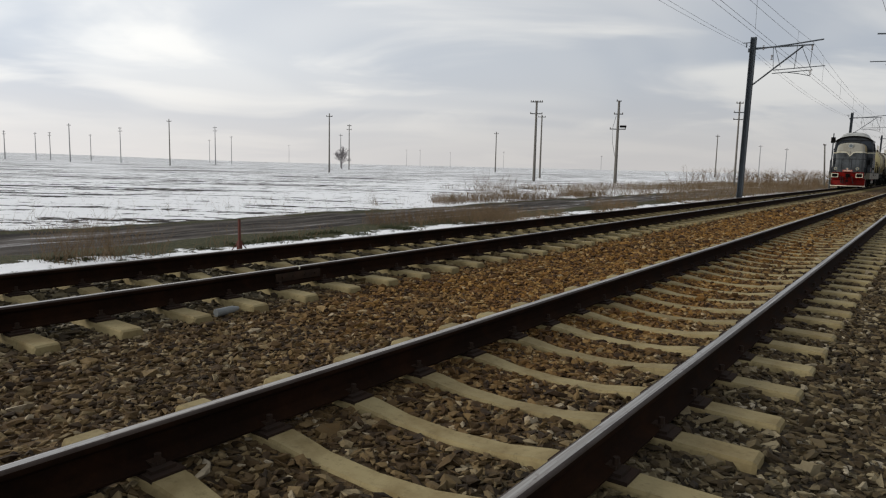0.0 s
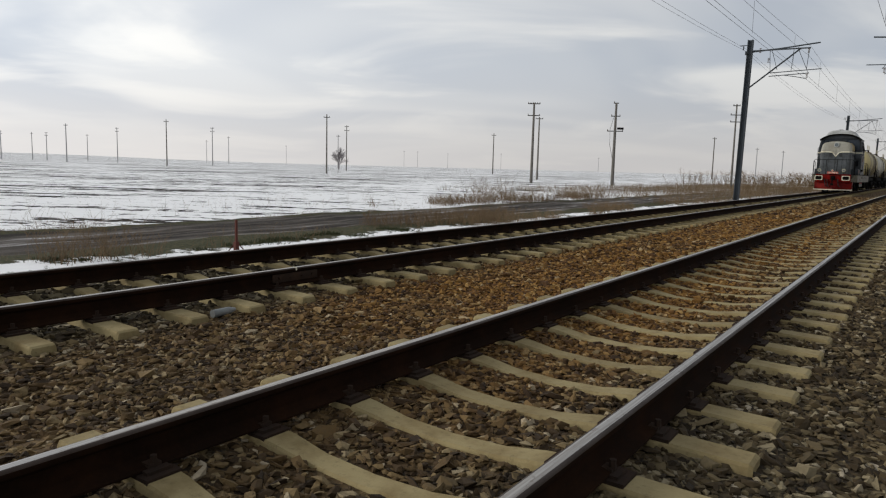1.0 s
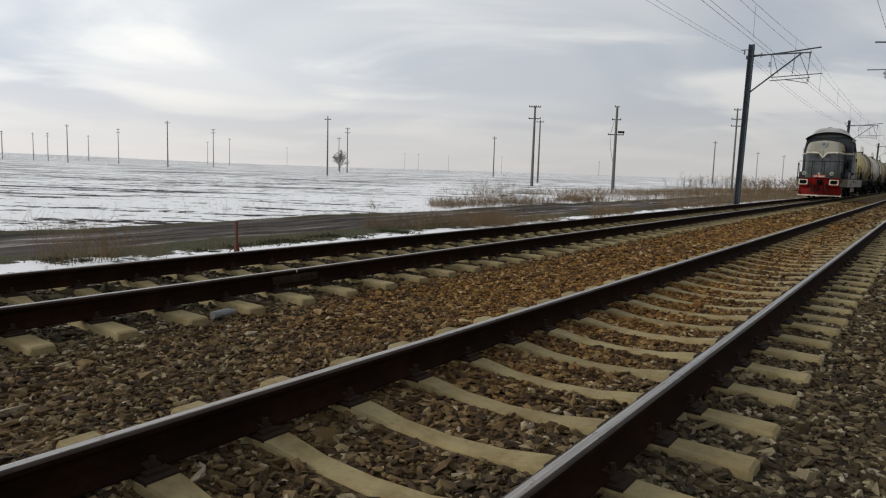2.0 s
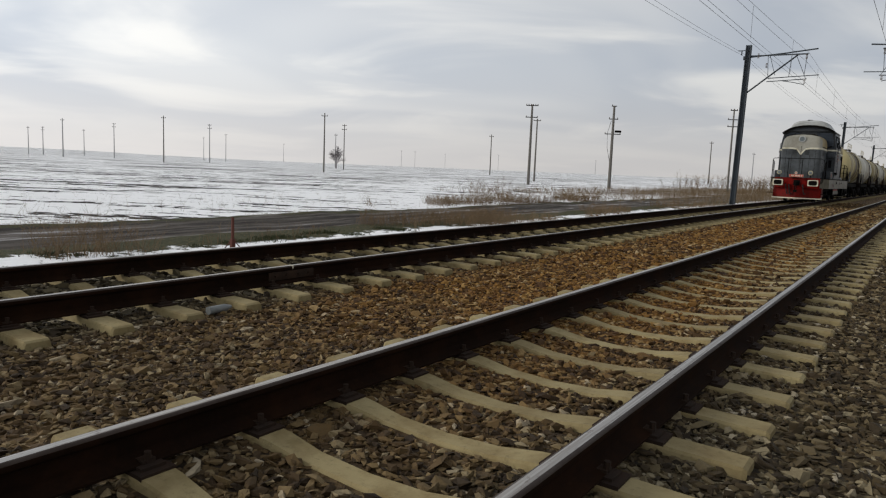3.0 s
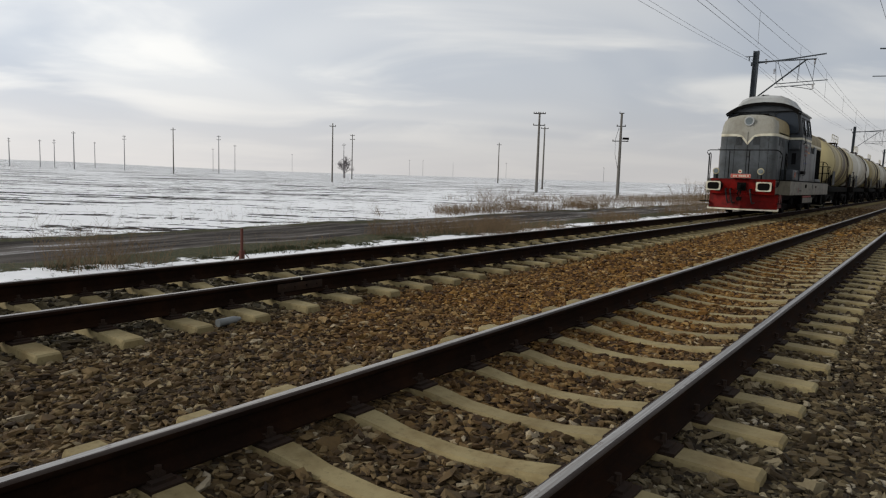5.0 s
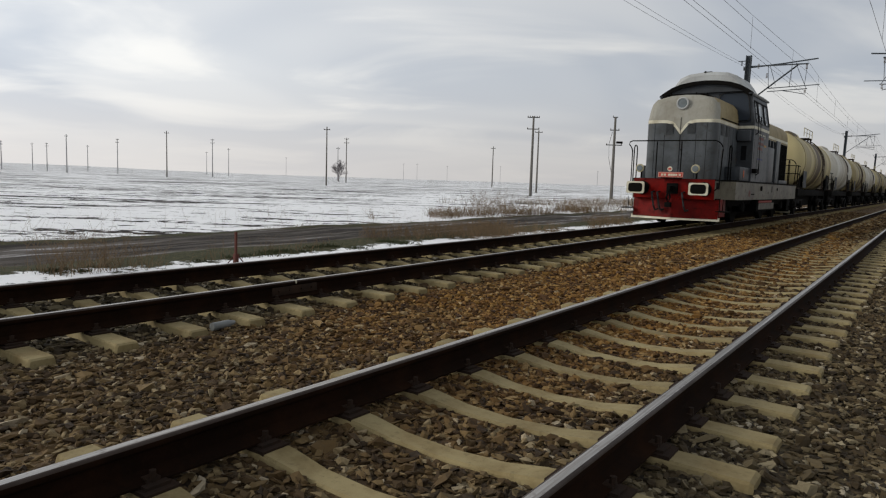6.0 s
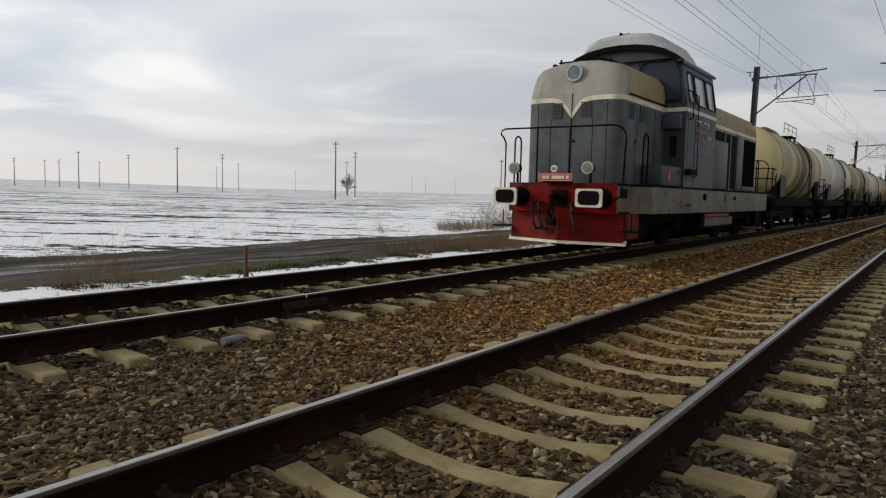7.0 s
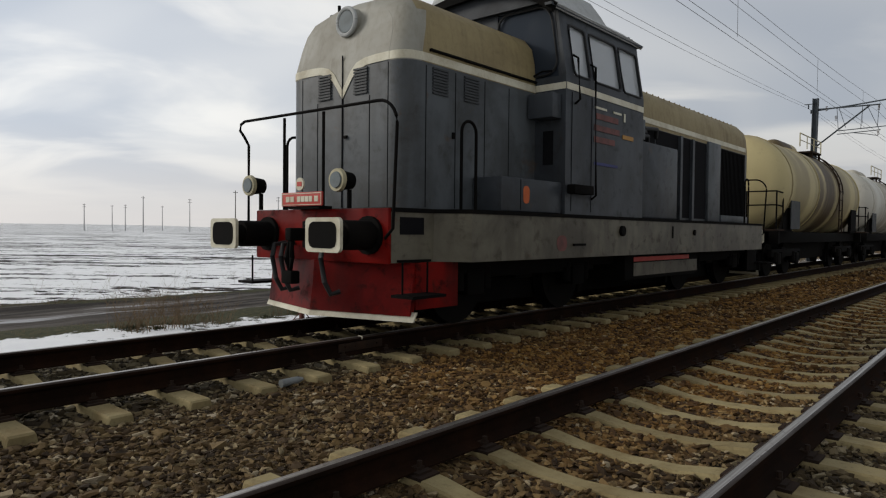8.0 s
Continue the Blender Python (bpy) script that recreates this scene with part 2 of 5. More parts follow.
    ragged = n.math("ADD", xw, n.math("MULTIPLY", n.math("SUBTRACT", n.noise(pos, 1.7, 5, 0.65), 0.5), 1.9))
    col = n.mix(n.span(ragged, -9.45, -9.33), grass, strip)
    col = n.mix(n.span(xw, -11.05, -10.75), mud, col)
    col = n.mix(n.span(xw, -14.45, -14.25), grass, col)
    col = n.mix(n.span(xw, -14.85, -14.7), field, col)
    # further along the verge is brown with dead weeds
    y = n.axis(pos, 1)
    weeds = n.math("MULTIPLY", n.span(y, 38, 75), n.span(xw, -30, -22))
    weeds = n.math("MULTIPLY", weeds, n.span(n.noise(pos, 0.25, 5, 0.6), 0.36, 0.5, 0.25, 1.0))
    brown = n.ramp(fine, [(0.2, (0.05, 0.035, 0.02)), (0.8, (0.19, 0.14, 0.085))])
    col = n.mix(weeds, col, brown)
    n.bump(n.math("ADD", n.math("MULTIPLY", fine, 0.6), clod), 0.5, 0.10)
    return n.done(col, 0.9, 0.0, 0.2)


M = {}
M["ground"] = make_ground("snowy_field_ground")
M["ballast"] = make_ballast("ballast_bed", False)
M["stone"] = make_ballast("ballast_stone", True)
M["rail_side"] = worn("rusty_rail_steel", (0.009, 0.0045, 0.0025), (0.024, 0.0105, 0.005), 0.9, 0.0, 0.7, 3.0, 0.0, 0.06)


def make_rail_head(name):
    """Running surface: bright steel with dull and rusty streaks along the rail."""
    n = Nodes(name)
    streak = n.noise(n.coords((60, 0.9, 60)), 1.0, 5, 0.6)
    spots_ = n.noise(n.coords((40, 12, 40)), 1.0, 5, 0.7)
    col = n.ramp(streak, [(0.30, (0.24, 0.205, 0.175)), (0.48, (0.40, 0.37, 0.335)), (0.66, (0.56, 0.53, 0.49))])
    col = n.mix(n.span(spots_, 0.56, 0.68, 0.0, 0.7), col, (0.13, 0.085, 0.06))
    n.bump(streak, 0.15, 0.002)
    return n.done(col, n.span(streak, 0.3, 0.7, 0.46, 0.27), 1.0, 0.4)


M["rail_top"] = make_rail_head("polished_rail_head")
M["rail_shoulder"] = worn("dull_rail_shoulder", (0.055, 0.040, 0.032), (0.025, 0.014, 0.009), 0.5, 0.3, 0.6, 4.0, 0.0, 0.25)
M["clip"] = worn("rusty_clip_steel", (0.022, 0.014, 0.010), (0.05, 0.028, 0.017), 0.85, 0.0, 0.6, 6.0, 0.0, 0.15)


def make_concrete(name, base, dark, brown):
    n = Nodes(name)
    c = n.coords()
    rnd = n.nt.nodes.new("ShaderNodeObjectInfo").outputs["Random"]
    off = n.nt.nodes.new("ShaderNodeVectorMath")
    off.operation = "ADD"
    n.link(c, off.inputs[0])
    comb = n.nt.nodes.new("ShaderNodeCombineXYZ")
    n.link(n.math("MULTIPLY", rnd, 40.0), comb.inputs[1])
    n.link(comb.outputs[0], off.inputs[1])
    v = off.outputs[0]
    m = n.span(n.noise(v, 4, 6, 0.65), 0.36, 0.74)
    col = n.mix(m, base, brown)
    col = n.mix(n.span(n.noise(v, 26, 5, 0.7), 0.5, 0.8, 0.0, 0.6), col, dark)
    col = n.mix(n.math("MULTIPLY", rnd, 0.28), col, dark)
    n.bump(n.noise(v, 60, 4, 0.6), 0.4, 0.006)
    return n.done(col, 0.85, 0.0, 0.25)


M["sleeper"] = make_concrete("weathered_concrete", (0.315, 0.255, 0.128), (0.080, 0.057, 0.026), (0.205, 0.150, 0.066))
M["pole"] = make_concrete("pole_concrete", (0.17, 0.16, 0.145), (0.08, 0.072, 0.064), (0.12, 0.11, 0.095))
# pole concrete lightened: distance haze put into the colour
M["haze_pole"] = make_concrete("hazed_pole_concrete", (0.36, 0.36, 0.36), (0.24, 0.24, 0.24), (0.30, 0.30, 0.30))
M["mast"] = worn("mast_steel", (0.045, 0.055, 0.065), (0.028, 0.028, 0.028), 0.7, 0.0, 0.5, 2.0)
M["wire"] = worn("wire_copper", (0.05, 0.05, 0.052), (0.03, 0.03, 0.03), 0.6, 0.0, 0.3, 4.0)
M["porcelain"] = worn("insulator_porcelain", (0.10, 0.07, 0.05), (0.05, 0.04, 0.035), 0.35, 0.0, 0.3, 8.0)
M["blue_grey"] = weathered("faded_blue_grey_paint", (0.084, 0.093, 0.100), (0.044, 0.048, 0.050), (0.030, 0.027, 0.022), (0.085, 0.045, 0.020), 0.10)
M["cab_blue"] = weathered("dirty_dark_blue_grey_paint", (0.047, 0.053, 0.060), (0.025, 0.028, 0.032), (0.018, 0.016, 0.014), (0.06, 0.034, 0.018), 0.12)
M["grey_roof"] = worn("pale_grey_roof_paint", (0.40, 0.41, 0.40), (0.22, 0.215, 0.20), 0.6, 0.0, 0.6, 1.1, 0.2)
M["cream"] = worn("dirty_cream_paint", (0.29, 0.282, 0.24), (0.165, 0.143, 0.10), 0.55, 0.0, 0.5, 1.0, 0.35)
M["ochre"] = worn("stained_ochre_paint", (0.27, 0.215, 0.105), (0.15, 0.11, 0.055), 0.6, 0.0, 0.6, 1.0, 0.35)
M["white_trim"] = worn("white_trim_paint", (0.60, 0.57, 0.45), (0.30, 0.24, 0.14), 0.55, 0.0, 0.5, 2.5)
M["sill_grey"] = weathered("dirty_grey_sill_paint", (0.132, 0.119, 0.086), (0.064, 0.055, 0.039), (0.030, 0.022, 0.015), (0.105, 0.042, 0.020), 0.22)
M["red"] = weathered("red_buffer_beam_paint", (0.175, 0.005, 0.003), (0.085, 0.003, 0.002), (0.008, 0.004, 0.003), (0.030, 0.008, 0.005), 0.42, 0.07)
M["red_sign"] = worn("red_plate_paint", (0.46, 0.045, 0.032), (0.28, 0.035, 0.025), 0.5, 0.0, 0.4, 6.0)
M["orange"] = worn("orange_paint_mark", (0.50, 0.10, 0.02), (0.20, 0.06, 0.02), 0.6, 0.0, 0.5, 5.0)
M["yellow"] = worn("yellow_paint_mark", (0.42, 0.22, 0.05), (0.25, 0.13, 0.05), 0.6, 0.0, 0.5, 5.0)
M["blue"] = worn("blue_paint_mark", (0.035, 0.04, 0.14), (0.04, 0.04, 0.08), 0.6, 0.0, 0.5, 5.0)
M["faded_red"] = worn("faded_red_paint", (0.150, 0.050, 0.042), (0.075, 0.040, 0.036), 0.6, 0.0, 0.7, 6.0)
M["black"] = worn("greasy_black_steel", (0.004, 0.0037, 0.0034), (0.011, 0.009, 0.007), 0.8, 0.0, 0.5, 2.0, 0.0, 0.06)
# near-black for seams, and for shade painted as flat plates over openings
M["dark"] = worn("dark_seam_and_painted_shade", (0.006, 0.006, 0.007), (0.014, 0.014, 0.014), 0.9, 0.0, 0.3, 3.0, 0.0, 0.1)
M["seam_grey"] = worn("dark_grey_slats", (0.035, 0.038, 0.040), (0.02, 0.02, 0.02), 0.6, 0.0, 0.4, 3.0)
# blue-grey darkened for the shade that the roof rim throws on the cab ends
M["roof_shade"] = worn("roof_shade_blue_black_paint", (0.026, 0.030, 0.035), (0.014, 0.014, 0.014), 0.6, 0.0, 0.6, 2.0)
M["rubber"] = worn("black_rubber", (0.012, 0.012, 0.012), (0.03, 0.03, 0.03), 0.6, 0.0, 0.4, 4.0)
M["glass"] = make_glass("cab_glass", (0.80, 0.83, 0.85), 0.3, 0.04, 0.65)
M["dark_glass"] = make_glass("dirty_windscreen_glass", (0.030, 0.038, 0.05), 0.35, 0.10)
M["lens"] = worn("lamp_glass", (0.15, 0.175, 0.185), (0.09, 0.09, 0.075), 0.5, 0.0, 0.4, 6.0, 0.0, 0.15)
M["brass"] = worn("cream_lamp_ring", (0.40, 0.36, 0.23), (0.22, 0.17, 0.08), 0.5, 0.0, 0.4, 8.0)
M["red_post"] = worn("rusty_red_post", (0.080, 0.018, 0.010), (0.045, 0.017, 0.010), 0.75, 0.0, 0.5, 6.0)
M["dry_grass"] = worn("dry_grass", (0.21, 0.150, 0.085), (0.10, 0.070, 0.040), 0.9, 0.0, 0.7, 1.2)
M["weed"] = worn("dead_weed", (0.200, 0.135, 0.075), (0.085, 0.060, 0.034), 0.9, 0.0, 0.7, 1.2)
M["green"] = worn("low_green_weed", (0.040, 0.050, 0.016), (0.030, 0.028, 0.012), 0.85, 0.0, 0.6, 4.0)
M["bark"] = worn("grey_bark", (0.23, 0.21, 0.215), (0.15, 0.135, 0.135), 0.9, 0.0, 0.6, 3.0)
M["litter"] = worn("weathered_plastic", (0.20, 0.21, 0.205), (0.07, 0.065, 0.06), 0.5, 0.0, 0.4, 9.0)


def make_tank(name, base, stain, rust_amt):
    """Tank paint with brown product runs that spill down from the dome."""
    n = Nodes(name)
    c = n.coords()
    rnd = n.nt.nodes.new("ShaderNodeObjectInfo").outputs["Random"]
    off = n.nt.nodes.new("ShaderNodeVectorMath")
    off.operation = "ADD"
    n.link(c, off.inputs[0])
    comb = n.nt.nodes.new("ShaderNodeCombineXYZ")
    n.link(n.math("MULTIPLY", rnd, 30.0), comb.inputs[1])
    n.link(comb.outputs[0], off.inputs[1])
    m = n.nt.nodes.new("ShaderNodeMapping")
    m.inputs["Scale"].default_value = (0.20, 0.75, 0.12)
    n.link(off.outputs[0], m.inputs[0])
    run = n.span(n.noise(m.outputs[0], 1.0, 4, 0.55, 0.3), 0.40, 0.54)
    mid = n.math("MULTIPLY", n.span(n.axis(c, 1), 3.2, 5.0), n.span(n.axis(c, 1), 9.2, 7.0))
    run = n.math("MULTIPLY", run, n.math("ADD", n.math("MULTIPLY", mid, 0.6), 0.4))
    blot = n.span(n.noise(off.outputs[0], 0.9, 5, 0.6), 0.42, 0.72, 0.0, 0.45)
    col = n.mix(n.math("MULTIPLY", blot, rust_amt), base, (0.33, 0.26, 0.14))
    col = n.mix(n.math("MULTIPLY", run, rust_amt), col, stain)
    low = n.noise(off.outputs[0], 3.0, 5, 0.7)
    col = n.mix(n.span(low, 0.55, 0.75, 0.0, 0.4), col, (0.17, 0.14, 0.10))
    n.bump(n.noise(c, 12, 3), 0.1, 0.01)
    return n.done(col, 0.55, 0.0, 0.35)


M["tank_cream"] = make_tank("tank_cream_paint", (0.46, 0.385, 0.195), (0.060, 0.036, 0.013), 1.0)
M["tank_white"] = make_tank("tank_white_paint", (0.58, 0.565, 0.50), (0.22, 0.16, 0.085), 0.55)

# ---- mesh helpers ----


def part(name, bm, material, parent=None, label="", smooth=False):
    """One mesh object from a bmesh, under a thing or a part."""
    me = bpy.data.meshes.new(name)
    bmesh.ops.recalc_face_normals(bm, faces=bm.faces)
    bm.to_mesh(me)
    bm.free()
    for m in material if isinstance(material, (list, tuple)) else [material]:
        me.materials.append(m)
    for p in me.polygons:
        p.use_smooth = True
    if not smooth:
        me.set_sharp_from_angle(angle=radians(38))
    ob = new(name, me)
    if parent:
        ob.parent = parent
    return tagged(ob, label)


def share(name, me, parent, m):
    """One more object on a mesh that is already there."""
    ob = new(name, me)
    ob.parent = parent
    ob.matrix_basis = m
    return ob


def empty(name, m=None):
    ob = new(name)
    if m is not None:
        ob.matrix_basis = m
    return ob


def arrays(name, verts, faces, material, parent=None):
    """A mesh from numpy arrays of corners and of triangles or quads."""
    me = bpy.data.meshes.new(name)
    k = faces.shape[1]
    me.vertices.add(len(verts))
    me.vertices.foreach_set("co", np.ascontiguousarray(verts, dtype=np.float32).ravel())
    me.loops.add(faces.size)
    me.loops.foreach_set("vertex_index", np.ascontiguousarray(faces, dtype=np.int32).ravel())
    me.polygons.add(len(faces))
    me.polygons.foreach_set("loop_start", np.arange(0, faces.size, k, dtype=np.int32))
    me.update(calc_edges=True)
    me.polygons.foreach_set("use_smooth", np.zeros(len(faces), dtype=bool))
    me.validate()
    me.materials.append(material)
    ob = new(name, me)
    if parent:
        ob.parent = parent
    return ob


def add_box(bm, x0, x1, y0, y1, z0, z1, bevel=0.0, m=None):
    r = bmesh.ops.create_cube(bm, size=1.0)
    vs = r["verts"]
    for v in vs:
        v.co = Vector((x0 + (v.co.x + 0.5) * (x1 - x0), y0 + (v.co.y + 0.5) * (y1 - y0), z0 + (v.co.z + 0.5) * (z1 - z0)))
    if bevel:
        es = {e for v in vs for e in v.link_edges}
        r = bmesh.ops.bevel(bm, geom=list(es), offset=bevel, segments=2, affect="EDGES", profile=0.6)
        vs = r["verts"]
    if m is not None:
        bmesh.ops.transform(bm, matrix=m, verts=list(vs))


def box(x0, x1, y0, y1, z0, z1, bevel=0.0, m=None):
    bm = bmesh.new()
    add_box(bm, x0, x1, y0, y1, z0, z1, bevel, m)
    return bm


def add_rod(bm, a, b, r0, r1=None, sides=10):
    """A tapered round bar from a to b."""
    a, b = Vector(a), Vector(b)
    d = b - a
    m = Matrix.Translation((a + b) / 2) @ d.to_track_quat("Z", "Y").to_matrix().to_4x4()
    bmesh.ops.create_cone(bm, cap_ends=True, segments=sides, radius1=r0, radius2=r0 if r1 is None else r1, depth=d.length, matrix=m)


def rod(a, b, r0, r1=None, sides=10):
    bm = bmesh.new()
    add_rod(bm, a, b, r0, r1, sides)
    return bm


def add_tube(bm, pts, r, sides=8):
    """A bent pipe along a line of points."""
    pts = [Vector(p) for p in pts]
    rings = []
    for i, p in enumerate(pts):
        d = (pts[min(i + 1, len(pts) - 1)] - pts[max(i - 1, 0)]).normalized()
        q = d.to_track_quat("Z", "Y")
        rings.append([bm.verts.new(p + q @ Vector((r * math.cos(2 * math.pi * k / sides), r * math.sin(2 * math.pi * k / sides), 0))) for k in range(sides)])
    for a, b in zip(rings, rings[1:]):
        for k in range(sides):
            # keep neighbouring rings in step where the pipe turns
            bm.faces.new((a[k], a[(k + 1) % sides], b[(k + 1) % sides], b[k]))
    bm.faces.new(rings[0][::-1])
    bm.faces.new(rings[-1])


def tube(pts, r, sides=8):
    bm = bmesh.new()
    add_tube(bm, pts, r, sides)
    return bm


def loft(rings, cap=True):
    """A skin over rings of equal length; every ring is a closed line of points."""
    bm = bmesh.new()
    vs = [[bm.verts.new(p) for p in ring] for ring in rings]
    k = len(vs[0])
    for a, b in zip(vs, vs[1:]):
        for i in range(k):
            bm.faces.new((a[i], a[(i + 1) % k], b[(i + 1) % k], b[i]))
    if cap:
        bm.faces.new(vs[0][::-1])
        bm.faces.new(vs[-1])
    return bm


def plate(outline, thick, axis="y", at=0.0):
    """A flat plate: an outline in x and z (axis y) or in y and z (axis x), given some thickness."""
    rings = []
    for d in (0.0, thick):
        rings.append([(p, at + d, q) if axis == "y" else (at + d, p, q) for p, q in outline])
    return loft(rings)


def round_rect(x0, x1, z0, z1, r, n=4):
    pts = []
    for cx, cz, a0 in ((x1 - r, z1 - r, 0), (x0 + r, z1 - r, 90), (x0 + r, z0 + r, 180), (x1 - r, z0 + r, 270)):
        for i in range(n + 1):
            a = radians(a0 + 90 * i / n)
            pts.append((cx + r * math.cos(a), cz + r * math.sin(a)))
    return pts


# ---- ground ----


def smooth_step(a, b, v):
    t = min(1.0, max(0.0, (v - a) / (b - a)))
    return t * t * (3 - 2 * t)


def ground_z(x, y):
    d = math.hypot(x, y)
    ang = math.degrees(math.atan2(-x, y))
    z = -0.56
    z += 0.55 * smooth_step(70, 210, d) * smooth_step(-16, -40, x)
    z += 0.5 * smooth_step(230, 420, d) * smooth_step(-16, -60, x)
    z += 5.0 * smooth_step(50, 67, ang) * smooth_step(450, 1000, d)
    z += 0.5 * smooth_step(8, 30, ang) * smooth_step(700, 1500, d)
    if d < 120:
        z += 0.05 * noise.noise(Vector((x * 0.5, y * 0.35, 0))) + 0.03 * noise.noise(Vector((x * 1.7, y * 1.7, 3)))
    if -14.3 < x < -10.9:
        z -= 0.05 + 0.04 * math.cos((x + 12.6) * 3.8)
    return z


def stretch(fine_lo, fine_hi, step, far_lo, far_hi):
    xs = list(np.arange(fine_lo, fine_hi + 1e-6, step))
    s, v = step, fine_hi
    while v < far_hi:
        s *= 1.22
        v = min(far_hi, v + s)
        xs.append(v)
    s, v = step, fine_lo
    while v > far_lo:
        s *= 1.22
        v = max(far_lo, v - s)
        xs.insert(0, v)
    return xs


def build_ground():
    xs = stretch(-24, 8, 0.4, -4200, 2500)
    ys = stretch(-4, 60, 0.5, -1500, 4400)
    verts = np.array([(x, y, ground_z(x, y)) for y in ys for x in xs])
    nx = len(xs)
    faces = np.array([(j * nx + i, j * nx + i + 1, (j + 1) * nx + i + 1, (j + 1) * nx + i) for j in range(len(ys) - 1) for i in range(nx - 1)])
    g = arrays("ground", verts, faces, M["ground"])
    for p in g.data.polygons:
        p.use_smooth = True
    tagged(g, "flat winter field with patchy snow, bare furrows and a muddy dirt road", "field", kind="structure")
    # the bed of crushed stone under both tracks
    prof = [(-6.75, -0.75), (-5.75, -0.27), (-4.9, -0.222), (-4.2, -0.250), (-3.5, -0.222), (-3.2, -0.232), (-2.8, -0.248), (-2.1, -0.268), (-1.40, -0.262), (-1.1, -0.238), (-0.75, -0.226), (0.0, -0.256), (0.75, -0.226), (1.30, -0.248), (1.6, -0.280), (3.6, -0.31), (4.6, -0.80)]
    ys = list(np.arange(-12, 60, 0.75)) + list(np.arange(60, 1400, 20.0))
    rings = [(x, y, z + 0.012 * noise.noise(Vector((x * 3, y * 3, 0)))) for y in ys for x, z in prof]
    k = len(prof)
    faces = np.array([(j * k + i, j * k + i + 1, (j + 1) * k + i + 1, (j + 1) * k + i) for j in range(len(ys) - 1) for i in range(k - 1)])
    b = arrays("ballast_bed", np.array(rings), faces, M["ballast"])
    tagged(b, "bed of rust-stained crushed stone under two tracks", "ballast", kind="structure")


build_ground()

# ---- tracks ----
RAIL = [(0.075, -0.172), (0.075, -0.162), (0.022, -0.145), (0.009, -0.130), (0.009, -0.055), (0.033, -0.040), (0.036, -0.034), (0.036, -0.014), (0.034, -0.008), (0.029, -0.0035), (0.021, -0.0012), (0.012, -0.0002)]
RAIL = RAIL + [(-x, z) for x, z in RAIL[::-1]]


def rail_mesh():
    bm = loft([[(x, y, z) for x, z in RAIL] for y in (-14, 4, 10, 20, 40, 80, 160, 320, 640, 1300)])
    me = bpy.data.meshes.new("rail")
    bmesh.ops.recalc_face_normals(bm, faces=bm.faces)
    for f in bm.faces:
        c = f.calc_center_median()
        f.material_index = 0 if c.z < -0.012 or f.normal.z < 0.2 else (1 if c.z > -0.0015 else 2)
    bm.to_mesh(me)
    bm.free()
    for p in me.polygons:
        p.use_smooth = len(p.vertices) == 4
    me.set_sharp_from_angle(angle=radians(40))
    me.materials.append(M["rail_side"])
    me.materials.append(M["rail_top"])
    me.materials.append(M["rail_shoulder"])
    return me


def sleeper_mesh():
    """Prestressed sleeper: high flat seats, a low narrow waist, sloping sides."""
    rows = [(-1.31, -0.210, 0.072, 0.120), (-1.29, -0.198, 0.077, 0.125), (-0.60, -0.190, 0.074, 0.130), (-0.52, -0.195, 0.070, 0.125), (-0.30, -0.228, 0.060, 0.110), (0.0, -0.240, 0.056, 0.105)]
    rows = rows + [(-x, z, a, b) for x, z, a, b in rows[-2::-1]]
    rings = [[(x, -b, -0.42), (x, -a - 0.008, z - 0.014), (x, -a, z), (x, a, z), (x, a + 0.008, z - 0.014), (x, b, -0.42)] for x, z, a, b in rows]
    bm = loft(rings)
    me = bpy.data.meshes.new("sleeper")
    bmesh.ops.recalc_face_normals(bm, faces=bm.faces)
    bm.to_mesh(me)
    bm.free()
    me.materials.append(M["sleeper"])
    return me


def clip_mesh():
    """Base plate lug, bolt and spring clip that hold a rail foot down."""
    bm = bmesh.new()
    add_box(bm, -0.035, 0.085, -0.078, 0.078, -0.205, -0.180)
    add_box(bm, -0.030, 0.050, -0.055, 0.055, -0.180, -0.166)
    add_box(bm, -0.045, 0.015, -0.03, 0.03, -0.172, -0.150)
    add_rod(bm, (0.005, 0, -0.17), (0.005, 0, -0.118), 0.016, sides=6)
    me = bpy.data.meshes.new("clip")
    bm.to_mesh(me)
    bm.free()
    me.materials.append(M["clip"])
    return me


RAIL_ME, SLEEPER_ME, CLIP_ME = rail_mesh(), sleeper_mesh(), clip_mesh()


def build_track(x0, z0, first, gap, label, clips_to):
    t = empty("railway_track", pose(x0, 0, z0))
    tagged(t, label, "railway track", kind="structure")
    for s in (-1, 1):
        share("rail", RAIL_ME, t, pose(s * (GAUGE / 2 + 0.036), 0, 0))
    i0 = math.ceil((-2.5 - first) / gap)
    rng = random.Random(int(first * 100))
    far_v, far_f = [], []
    me = SLEEPER_ME
    base = np.array([v.co[:] for v in me.vertices])
    quads = [list(p.vertices) for p in me.polygons if len(p.vertices) == 4]
    for i in range(i0, i0 + 620):
        y = first + i * gap
        if y < 62:
            s = share("sleeper", me, t, pose(-0.04 + rng.uniform(-0.012, 0.012), y, rng.uniform(-0.004, 0.004), 0, 0, rng.uniform(-0.5, 0.5)))
            if y < clips_to and y > -1:
                for side in (-1, 1):
                    for d in (-1, 1):
                        share("clip", CLIP_ME, s, pose(side * (GAUGE / 2 + 0.036) + d * 0.095, 0, 0, 0, 0, 0 if d > 0 else 180))
        else:
            n = sum(len(v) for v in far_v)
            far_v.append(base + np.array((0, y, 0)))
            far_f += [[k + n for k in q] for q in quads]
    rest = arrays("far_sleepers", np.concatenate(far_v), np.array(far_f), M["sleeper"], t)
    tagged(rest, kind="stuff")
    return t


